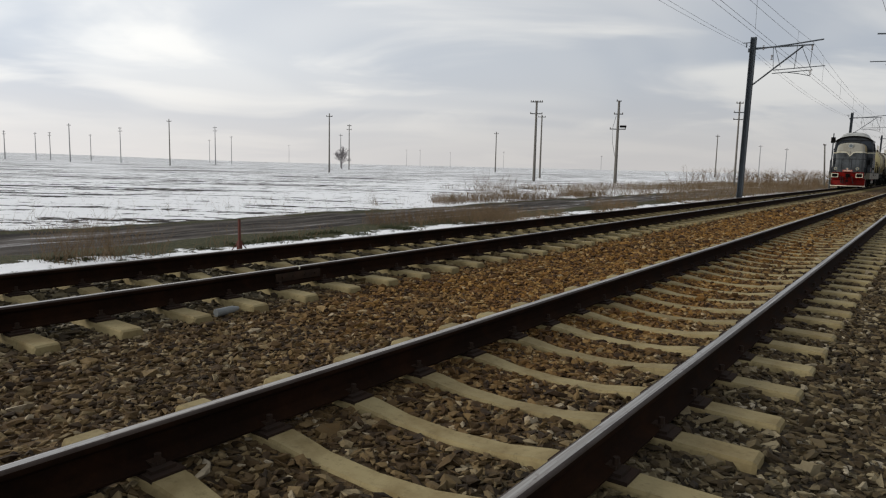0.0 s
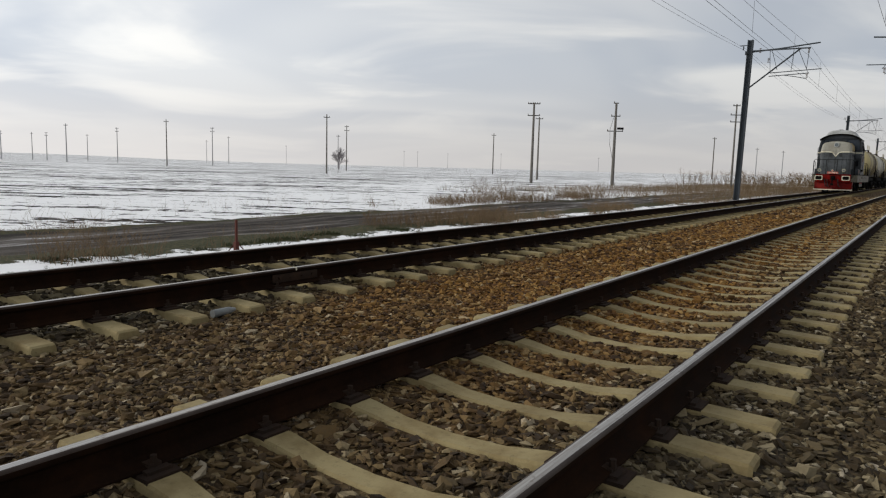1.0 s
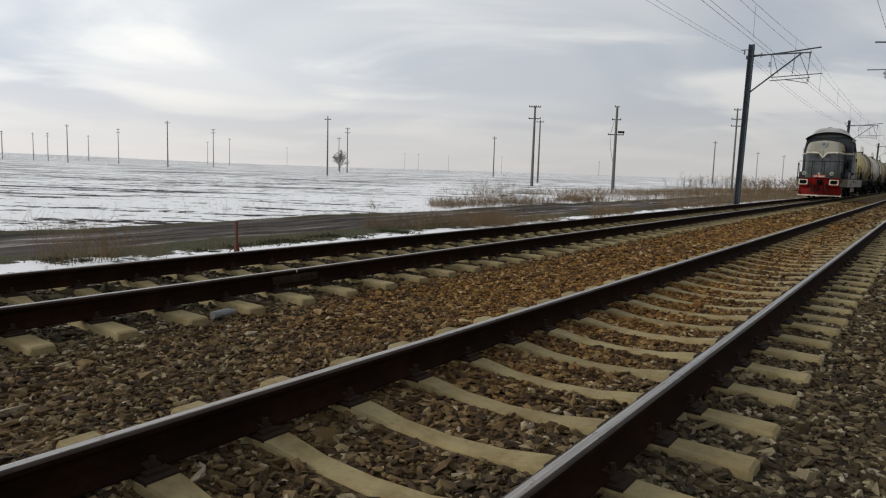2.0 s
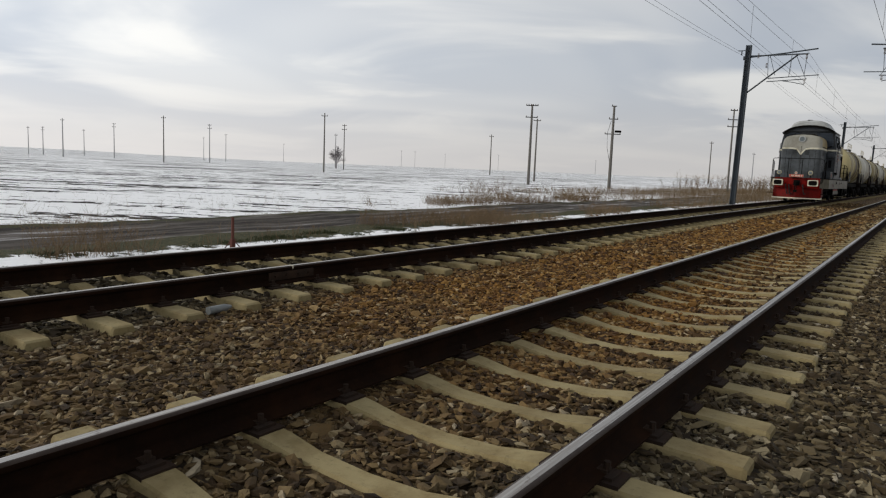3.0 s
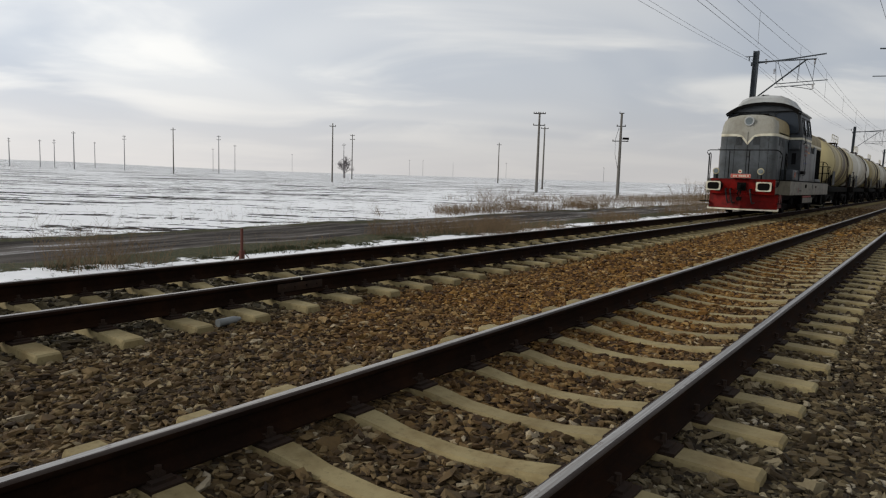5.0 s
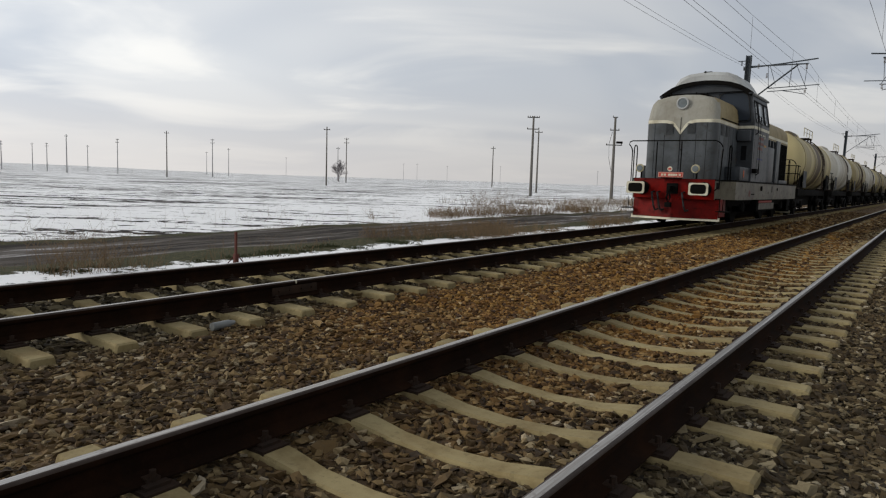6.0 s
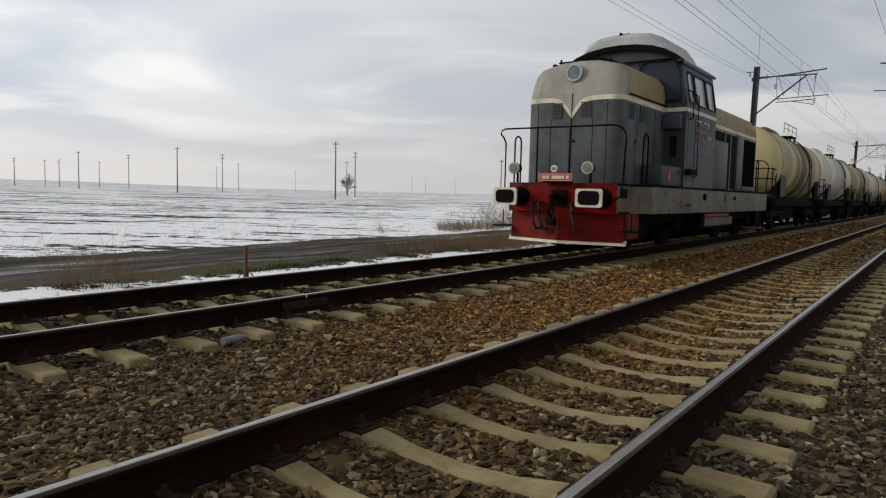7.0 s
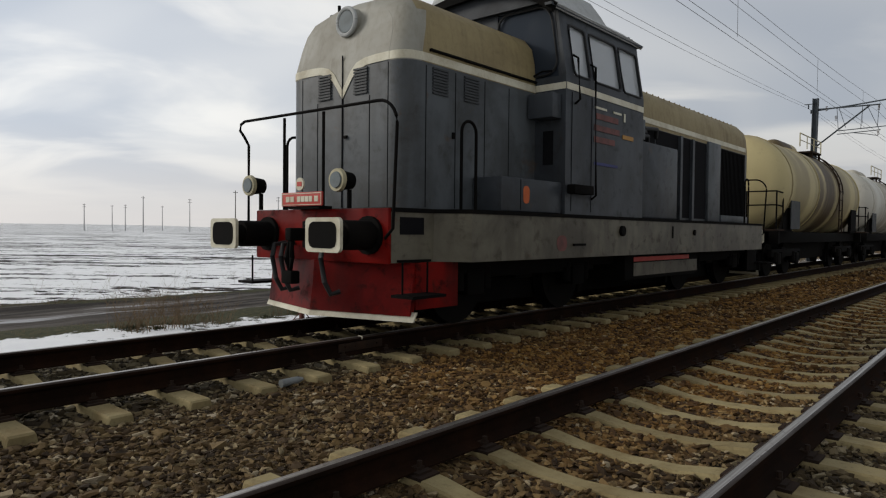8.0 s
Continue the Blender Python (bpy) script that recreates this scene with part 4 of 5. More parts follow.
    # rear hood
    rear = [(5.70, 1.0, 0.0), (12.20, 1.0, 0.0), (12.42, 0.99, 0.03), (12.54, 0.96, 0.10), (12.60, 0.92, 0.20)]
    rear = [(y, s, d + 0.07) for y, s, d in rear]
    rhood = part("rear_hood", hood_mesh(rear, False), [M["cab_blue"], M["ochre"]], L, "long engine hood with a stained ochre top")
    for s in (-1, 1):
        part("side_stripe", box(s * 1.022 - 0.004, s * 1.022 + 0.004, 5.76, 12.3, 2.99, 3.08), M["white_trim"], rhood)
        # flat dark panels on the hood side paint the shade inside doors and radiator
        part("open_doorway", box(s * 1.023 - 0.005, s * 1.023 + 0.005, 7.3, 9.75, 1.40, 2.92), M["dark"], rhood, "flat dark panel painted as the shade inside open engine doors")
        part("radiator_grille", box(s * 1.023 - 0.005, s * 1.023 + 0.005, 10.55, 12.25, 1.45, 2.92), M["dark"], rhood, "flat dark panel painted as the shade behind the radiator bars")
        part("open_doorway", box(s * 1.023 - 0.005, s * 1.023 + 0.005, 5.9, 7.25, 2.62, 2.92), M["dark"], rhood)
        for yy in (8.35, 8.95):
            part("door_post", box(s * 1.05 - 0.03, s * 1.05 + 0.03, yy - 0.05, yy + 0.05, 1.36, 2.92), M["cab_blue"], rhood)
        part("side_panel", box(s * 1.045 - 0.025, s * 1.045 + 0.025, 9.80, 10.50, 1.36, 2.98, 0.01), M["blue_grey"], rhood, "pale grey body panel between the doors")
        part("radiator_sill", box(s * 1.06 - 0.04, s * 1.06 + 0.04, 10.50, 12.30, 1.36, 1.50, 0.01), M["blue_grey"], rhood)
        for k, (yy, zz, ln) in enumerate(((6.0, 2.80, 0.7), (6.3, 2.72, 0.5), (6.55, 2.86, 0.6))):
            part("engine_pipe", tube([(s * 1.04, yy, zz - 0.12), (s * 1.10, yy + 0.1, zz), (s * 1.10, yy + ln, zz + 0.02 * k), (s * 1.04, yy + ln + 0.1, zz - 0.1)], 0.035), M["rubber"], rhood)
        bar = part("grille_bar", box(s * 1.03 - 0.012, s * 1.03 + 0.012, 10.62, 10.64, 1.48, 2.90), M["black"], rhood)
        for k in range(1, 18):
            share("grille_bar", bar.data, rhood, pose(0, k * 0.09, 0))
        part("side_box", box(min(s * 1.03, s * 1.42), max(s * 1.03, s * 1.42), 5.82, 7.32, 1.34, 2.55, 0.04), M["cab_blue"], rhood, "blue-grey side locker")
        bm = bmesh.new()
        for k in range(24):
            add_rod(bm, (s * 0.86, 6.0 + k * 0.25, 3.53), (s * 0.86, 6.0 + k * 0.25, 3.59), 0.012, sides=6)
        tagged(part("roof_bolts", bm, M["ochre"], rhood), kind="stuff")
    part("exhaust_cover", box(-0.35, 0.35, 8.0, 9.2, 3.66, 3.76, 0.03), M["black"], rhood)
    part("roof_hatch", box(-0.4, 0.4, 10.3, 11.6, 3.66, 3.74, 0.03), M["black"], rhood)
    # lockers beside the front hood
    for s in (-1, 1):
        lk = part("battery_box", box(min(s * 1.03, s * 1.45), max(s * 1.03, s * 1.45), 2.12, 3.44, 1.34, 1.74, 0.02), M["cab_blue"], L, "grey battery locker on the deck")
        part("seam", box(s * 1.451 - 0.002, s * 1.451 + 0.002, 2.50, 2.512, 1.36, 1.72), M["dark"], lk)
        part("orange_mark", plate(round_rect(2.56, 2.69, 1.44, 1.65, 0.055), 0.003, "x", s * 1.4515 - 0.0015), M["orange"], lk, "orange painted mark")
    # cab: walls with real window openings
    cab = empty("cab")
    cab.parent = L
    Z0, ZS, ZT, ZE = 1.335, 3.15, 3.83, 3.97
    W = 1.49
    for s in (-1, 1):
        a, b = (s * W, s * (W - 0.06)) if s < 0 else (W - 0.06, W)
        part("side_panel", box(a, b, 3.45, 5.76, Z0, ZS), M["cab_blue"], cab, "blue-grey cab side")
        part("window_header", box(a, b, 3.45, 5.76, ZT, ZE), M["cab_blue"], cab)
        for y0, y1 in ((3.45, 3.65), (4.09, 4.19), (5.00, 5.07), (5.69, 5.76)):
            part("window_pillar", box(a, b, y0, y1, ZS, ZT), M["cab_blue"], cab)
        part("waist_stripe", box(s * (W + 0.003) - 0.003, s * (W + 0.003) + 0.003, 3.46, 5.74, 2.945, 3.03), M["white_trim"], cab, "white painted waist stripe")
        for y0, y1 in ((3.65, 4.09), (4.19, 5.00), (5.07, 5.69)):
            win = part("side_window", box(s * (W - 0.03) - 0.004, s * (W - 0.03) + 0.004, y0, y1, ZS, ZT), M["glass"], cab, "dusty cab window")
            loop = [(s * (W + 0.004), a_, b_) for a_, b_ in round_rect(y0 + 0.005, y1 - 0.005, ZS + 0.005, ZT - 0.005, 0.07, 4)]
            fr = tube(loop + loop[:1], 0.017, 6)
            part("rubber_frame", fr, M["rubber"], win)
        for yy in (3.60, 4.13):
            part("door_seam", box(s * (W + 0.001) - 0.002, s * (W + 0.001) + 0.002, yy - 0.006, yy + 0.006, 1.38, 2.92), M["dark"], cab)
        r = bmesh.new()
        for yy, z0, z1 in ((3.68, 2.78, 3.42), (4.14, 1.55, 3.38)):
            add_tube(r, [(s * W, yy, z0), (s * (W + 0.07), yy, z0 + 0.05), (s * (W + 0.07), yy, z1 - 0.05), (s * W, yy, z1)], 0.017)
        part("cab_grab_rail", r, M["black"], cab)
        part("eave", box(min(s * (W - 0.05), s * (W + 0.06)), max(s * (W - 0.05), s * (W + 0.06)), 3.2, 5.86, ZE, ZE + 0.035), M["cab_blue"], cab)
        # faded lettering on the cab side: plain bars
        for z0, z1, y0, y1, mt in ((2.66, 2.74, 4.25, 4.9, "faded_red"), (2.50, 2.58, 4.2, 4.95, "faded_red"), (2.34, 2.42, 4.2, 4.8, "faded_red"), (2.47, 2.53, 5.05, 5.4, "yellow"), (2.03, 2.07, 4.2, 4.9, "blue"), (2.80, 2.83, 4.2, 4.55, "white_trim"), (2.80, 2.83, 4.75, 5.0, "white_trim"), (2.72, 2.84, 5.08, 5.13, "white_trim")):
            part("lettering_bar", box(s * (W + 0.003) - 0.003, s * (W + 0.003) + 0.003, y0, y1, z0, z1), M[mt], cab)
        part("side_step", box(min(s * W, s * (W + 0.12)), max(s * W, s * (W + 0.12)), 3.5, 4.0, 1.60, 1.72, 0.01), M["black"], cab)
    for y0, y1, d in ((3.45, 3.51, -1), (5.70, 5.76, 1)):
        part("centre_post", box(-0.42, 0.42, y0, y1, 3.3, 4.3), M["roof_shade"], cab, "blue-grey cab front painted dark with the roof's shade")
        for s in (-1, 1):
            lo, hi = sorted((s * 0.99, s * 1.43))
            part("end_panel", box(lo, hi, y0, y1, Z0, 3.12), M["cab_blue"], cab)
            lo, hi = sorted((s * 1.38, s * 1.43))
            part("corner_post", box(lo, hi, y0, y1, 3.12, 4.10), M["cab_blue"], cab)
            lo, hi = sorted((s * 0.42, s * 1.38))
            part("window_header", box(lo, hi, y0, y1, 4.07, 4.14), M["roof_shade"], cab)
        for s in (-1, 1):
            lo, hi = sorted((s * 0.42, s * 1.38))
            ym = (y0 + y1) / 2
            win = part("end_window", box(lo, hi, ym - 0.004, ym + 0.004, 3.12, 4.07), M["dark_glass"], cab, "dusty windscreen beside the hood")
            pts = [(x, z) for x, z in round_rect(lo + 0.02, hi - 0.0, 3.15, 4.05, 0.20, 6)]
            yf = y0 - 0.012 if d < 0 else y1 + 0.012
            loop = [(x, yf, z) for x, z in pts] + [(pts[0][0], yf, pts[0][1])]
            part("rubber_seal", tube(loop, 0.016, 6), M["rubber"], win)
            lo, hi = sorted((s * 1.03, s * 1.485))
            part("waist_stripe", box(lo, hi, y0 - 0.006 if d < 0 else y1, y0 if d < 0 else y1 + 0.006, 2.945, 3.03), M["white_trim"], cab)
            part("locker_panel", box(lo + 0.02, hi - 0.06, y0 - 0.22 if d < 0 else y1, y0 if d < 0 else y1 + 0.22, 2.56, 2.88, 0.02), M["cab_blue"], cab)
            # vent as a flat plate, its inner shade put into the colour
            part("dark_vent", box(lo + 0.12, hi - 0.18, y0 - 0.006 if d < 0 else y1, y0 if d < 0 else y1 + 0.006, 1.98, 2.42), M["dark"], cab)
        part("wiper", tube([(0.9, y0 - 0.03 if d < 0 else y1 + 0.03, 3.12), (1.15, y0 - 0.03 if d < 0 else y1 + 0.03, 3.2), (1.3, y0 - 0.03 if d < 0 else y1 + 0.03, 3.19)], 0.012), M["black"], cab)
    arch = [(1.38, 4.08), (1.30, 4.12), (1.08, 4.22), (0.78, 4.31), (0.38, 4.37)]
    arch = arch + [(-x, z) for x, z in arch[::-1]]
    # the shade under the arch is in the panels' colour
    part("arch_panel", plate(arch, 0.04, "y", 3.365), M["roof_shade"], cab, "panel painted dark with the shade under the roof arch")
    part("arch_panel", plate(arch, 0.05, "y", 5.705), M["roof_shade"], cab)
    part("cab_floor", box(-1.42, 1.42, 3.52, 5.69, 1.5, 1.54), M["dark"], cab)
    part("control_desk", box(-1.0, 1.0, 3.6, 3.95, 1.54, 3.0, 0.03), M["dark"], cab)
    shell = [(1.57, 4.005), (1.52, 4.04), (1.39, 4.13), (1.14, 4.26), (0.82, 4.36), (0.40, 4.42), (0.0, 4.44)]
    shell = shell + [(-x, z) for x, z in shell[-2::-1]]
    under = [(x * 0.97, z - 0.05) for x, z in shell[::-1]]
    ring = shell + under
    secs = [(3.32, 1.0, 0.0), (5.50, 1.0, 0.0), (5.90, 0.985, 0.22)]
    roof = part("cab_roof", loft([[(x * s, y, z - drop * smooth_step(4.04, 4.43, z)) for x, z in ring] for y, s, drop in secs]), M["grey_roof"], cab, "pale grey arched cab roof")
    rim_top = [(p * 1.004, q + 0.006) for p, q in shell]
    part("roof_rim", plate(rim_top + [(p * 0.95, q - 0.11) for p, q in shell[::-1]], 0.06, "y", 3.26), M["black"], cab, "black rim over the cab front")
    cap = [(1.34, 4.1), (1.16, 4.36), (0.98, 4.58), (0.68, 4.69), (0.25, 4.73)]
    cap = cap + [(-x, z) for x, z in cap[::-1]]
    caps = [(3.42, 0.90, 0.10), (3.52, 0.97, 0.0), (5.15, 1.0, 0.0), (5.40, 0.97, 0.28)]
    part("roof_cap", loft([[(x * s, y, z - drop * smooth_step(4.2, 4.6, z)) for x, z in cap] for y, s, drop in caps]), M["grey_roof"], roof, "raised pale grey roof cap")
    part("roof_vent", box(-0.2, 0.1, 3.6, 4.0, 4.71, 4.77, 0.02), M["black"], roof)
    part("horn", rod((-0.1, 3.50, 4.74), (-0.1, 3.72, 4.74), 0.035, 0.025, 12), M["black"], roof)
    # the cab leans in above the waist
    for ob in cab.children_recursive:
        for v in ob.data.vertices:
            v.co.x *= 1.0 - 0.10 * smooth_step(3.0, 4.15, v.co.z)
    # fuel tank, running gear
    tank = part("fuel_tank", box(-1.3, 1.3, 5.6, 8.6, 0.36, 0.77, 0.03), M["black"], L, "black fuel tank under the frame")
    for s in (-1, 1):
        part("tank_stripe", box(s * 1.302 - 0.003, s * 1.302 + 0.003, 5.9, 8.2, 0.65, 0.72), M["red_sign"], tank)
        part("tank_panel", box(s * 1.302 - 0.003, s * 1.302 + 0.003, 5.9, 8.6, 0.42, 0.63), M["sill_grey"], tank)
    part("underframe", box(-1.1, 1.1, 1.45, 12.7, 0.62, 0.785), M["black"], L)
    part("brake_gear", box(-0.62, 0.62, 1.05, 12.4, 0.17, 0.62, 0.03), M["black"], L, "greasy brake gear and drive shafts")
    for yc in (3.3, 10.2):
        bogie(L, yc, 2.4, 0.5)
        for d in (-1.2, 1.2):
            wheelset(L, yc + d, 0.5)
    train_things.append((L, 0.0))
    return L


build_loco()

# ---- tank wagons ----


def tank_rings(r, y0, y1, zc, sides=36):
    rings = []
    prof = [(y0, 0.10), (y0 + 0.03, 0.40), (y0 + 0.10, 0.68), (y0 + 0.22, 0.88), (y0 + 0.38, 0.975), (y0 + 0.52, 1.0)]
    n = 9
    mids = [(y0 + 0.52 + (y1 - y0 - 1.04) * i / n, 1.0) for i in range(1, n)]
    prof = prof + mids + [(y0 + y1 - y, s) for y, s in prof[::-1]]
    for y, s in prof:
        rings.append([(r * s * math.cos(2 * math.pi * k / sides), y, zc + r * s * math.sin(2 * math.pi * k / sides)) for k in range(sides)])
    return rings


def build_wagon(back, paint, label, dome_y, rails_high):
    G = empty("tank_wagon", pose(FAR_X, 64.9 + back, FAR_Z))
    tagged(G, label, "tank wagon", group="tank wagons of the train")
    zc, r = 2.42, 1.36
    body = part("tank_barrel", loft(tank_rings(r, 0.95, 11.45, zc)), paint, G, smooth=True)
    for yy in (1.6, 4.6, 7.4, 10.8):
        hoop = bmesh.new()
        add_tube(hoop, [((r + 0.008) * math.cos(2 * math.pi * k / 36), yy, zc + (r + 0.008) * math.sin(2 * math.pi * k / 36)) for k in range(37)], 0.02, 6)
        part("hoop", hoop, paint, body)
    dz = zc + r - 0.10
    rings = [[(q * 0.36 * math.cos(2 * math.pi * k / 24), dome_y + y, dz + q * 0.36 * math.sin(2 * math.pi * k / 24)) for k in range(24)] for y, q in ((-1.75, 0.30), (-1.70, 0.70), (-1.58, 0.92), (-1.40, 1.0), (0.10, 1.0), (0.22, 0.93), (0.28, 0.60))]
    part("dome", loft(rings), paint, G, "long rounded manhole dome lying on the tank")
    walk_b = bmesh.new()
    add_box(walk_b, -0.75, 0.75, dome_y + 0.3, dome_y + 1.5, zc + r - 0.03, zc + r + 0.02)
    for q in (0.4, 1.4):
        for s in (-1, 1):
            add_box(walk_b, s * 0.7 - 0.03, s * 0.7 + 0.03, dome_y + q - 0.03, dome_y + q + 0.03, zc + r - 0.35, zc + r)
    part("roof_walkway", walk_b, M["clip"], G, "rusty walkway grating")
    top = zc + r + (0.40 if rails_high else 0.32)
    for s in (-1, 1):
        x = s * 0.74
        rl = part("walkway_railing", tube([(x, dome_y - 1.28, zc + r), (x, dome_y - 1.28, top), (x, dome_y + 1.45, top), (x, dome_y + 1.45, zc + r)], 0.018, 6), M["brass"], G, "thin pale railing on the tank")
        for q in (-0.4, 0.5):
            part("post", tube([(x, dome_y + q, zc + r), (x, dome_y + q, top)], 0.014, 6), M["brass"], rl)
        part("middle_bar", tube([(x, dome_y - 1.28, (top + zc + r) / 2), (x, dome_y + 1.45, (top + zc + r) / 2)], 0.012, 6), M["brass"], rl)
    for s in (-1, 1):
        lad = bmesh.new()
        for yy in (dome_y + 0.9, dome_y + 1.35):
            arc = [(s * (r + 0.08) * math.sin(a), yy, zc + (r + 0.08) * math.cos(a)) for a in np.linspace(0.5, 1.7, 8)]
            add_tube(lad, arc + [(s * (r + 0.06), yy, 1.15)], 0.02, 6)
        for a in np.linspace(0.6, 1.7, 7):
            p = (s * (r + 0.08) * math.sin(a), zc + (r + 0.08) * math.cos(a))
            add_rod(lad, (p[0], dome_y + 0.9, p[1]), (p[0], dome_y + 1.35, p[1]), 0.014, sides=6)
        for z in (1.3, 1.6, 1.9):
            add_rod(lad, (s * (r + 0.06), dome_y + 0.9, z), (s * (r + 0.06), dome_y + 1.35, z), 0.014, sides=6)
        part("ladder", lad, M["clip"], G)
    fr = bmesh.new()
    for s in (-1, 1):
        add_box(fr, s * 1.0 - 0.08, s * 1.0 + 0.08, 0.62, 11.78, 0.88, 1.18, 0.01)
    for yy in (0.62, 3.2, 6.2, 9.2, 11.66):
        add_box(fr, -1.3 if yy in (0.62, 11.66) else -1.0, 1.3 if yy in (0.62, 11.66) else 1.0, yy, yy + 0.12, 0.86, 1.20)
    add_box(fr, -0.7, 0.7, 0.7, 11.7, 0.36, 0.86, 0.05)
    part("underframe", fr, M["black"], G, "black steel underframe")
    for y0, d in ((0.75, 1), (11.65, -1)):
        for s in (-1, 1):
            # triangular saddle that carries the tank end, painted over at the front
            pts = [(y0 + d * 0.35, 1.18), (y0 + d * 1.55, 1.18), (y0 + d * 1.55, 2.05), (y0 + d * 1.2, 2.0)]
            part("saddle", plate(pts, 0.06, "x", s * 1.18 - 0.03), M["black"], G, "dark triangular tank saddle")
            part("data_board", box(s * 1.30 - 0.012, s * 1.30 + 0.012, min(y0 + d * 1.0, y0 + d * 1.9), max(y0 + d * 1.0, y0 + d * 1.9), 1.25, 2.0), M["seam_grey"] if d > 0 else M["black"], G, "grey data board with worn lettering")
        pl = bmesh.new()
        add_box(pl, -1.25, 1.25, min(y0 - d * 0.1, y0 + d * 0.6), max(y0 - d * 0.1, y0 + d * 0.6), 1.20, 1.24)
        part("end_platform", pl, M["clip"], G)
        er = part("end_railing", tube([(-1.22, y0 + d * 0.55, 2.2), (-1.22, y0 - d * 0.05, 2.2), (1.22, y0 - d * 0.05, 2.2), (1.22, y0 + d * 0.55, 2.18)], 0.02, 6), M["black"], G, "black tubular end railing")
        part("middle_bar", tube([(-1.22, y0 + d * 0.55, 1.85), (-1.22, y0 - d * 0.05, 1.85), (1.22, y0 - d * 0.05, 1.85), (1.22, y0 + d * 0.55, 1.83)], 0.02, 6), M["black"], er)
        for x, q in ((-1.22, -0.05), (-0.5, -0.05), (0.5, -0.05), (1.22, -0.05), (1.22, 0.55), (-1.22, 0.55)):
            part("post", tube([(x, y0 + d * q, 1.22), (x, y0 + d * q, 2.2)], 0.02, 6), M["black"], er)
    for y, d in ((0.0, -1), (12.4, 1)):
        for s in (-1, 1):
            bm = bmesh.new()
            add_rod(bm, (s * 0.875, y, 1.05), (s * 0.875, y - d * 0.04, 1.05), 0.23, sides=20)
            add_rod(bm, (s * 0.875, y - d * 0.04, 1.05), (s * 0.875, y - d * 0.62, 1.05), 0.12, sides=14)
            part("buffer", bm, M["black"], G)
    for yc in (2.4, 10.0):
        bogie(G, yc, 1.8, 0.46)
        for d in (-0.9, 0.9):
            wheelset(G, yc + d, 0.46)
    train_things.append((G, back))
    return G


LOCO_LENGTH = 13.5
CREAM_L = "cream tank wagon streaked brown by spilled product"
WHITE_L = "white tank wagon with light rust and grime"
for i, (paint, lab, dy, high) in enumerate(((M["tank_cream"], CREAM_L, 6.2, True), (M["tank_white"], WHITE_L, 6.2, True), (M["tank_cream"], CREAM_L, 5.6, False), (M["tank_white"], WHITE_L, 6.2, False), (M["tank_cream"], CREAM_L, 6.4, False), (M["tank_cream"], CREAM_L, 6.2, False), (M["tank_white"], WHITE_L, 6.2, False))):
    build_wagon(LOCO_LENGTH + i * 12.4, paint, lab, dy, high)

# ---- overhead line ----
SPAN, MAST_Y = 54.9, 41.75


def sag(y, lo, hi):
    """Height of the hanging wire: hi at the masts, lo in mid-span."""
    u = ((y - MAST_Y) / SPAN) % 1.0
    return hi - (hi - lo) * 4 * u * (1 - u)


def build_wires(name, x0, lines, label, y_from=-68, y_to=316):
    w = empty(name)
    tagged(w, label, "overhead wire")
    ys = list(np.arange(y_from, y_to, SPAN / 12))
    for kind, dx, lo, hi, r in lines:
        part(kind, tube([(x0 + dx, y, sag(y, lo, hi)) for y in ys], r, 5), M["wire"], w)
    return w


def droppers(parent, x0, lo, hi, low_z):
    y = MAST_Y - 2 * SPAN + 4.6
    while y < 200:
        part("dropper", rod((x0, y, low_z), (x0, y, sag(y, lo, hi)), 0.006, sides=5), M["wire"], parent)
        y += 9.15


far_wires = build_wires("catenary", FAR_X, [("contact_wire", -0.08, 6.36, 6.40, 0.0065), ("contact_wire", 0.05, 6.44, 6.48, 0.0065), ("auxiliary_wire", 0.0, 7.20, 7.60, 0.0065), ("messenger_wire", 0.05, 7.45, 8.10, 0.0065)], "thin twin contact wires hung under a sagging messenger cable")
droppers(far_wires, FAR_X, 7.45, 8.10, 6.42)
near_wires = build_wires("catenary", 0.0, [("contact_wire", 0.0, 6.36, 6.40, 0.0065), ("messenger_wire", 0.0, 7.45, 8.10, 0.0065)], "thin contact wire under a sagging messenger cable")
droppers(near_wires, 0.0, 7.45, 8.10, 6.38)
build_wires("feeder_wire", -7.55, [("wire", 0.0, 7.55, 8.15, 0.006), ("wire", 0.12, 7.70, 8.20, 0.006)], "pair of feeder wires along the masts")


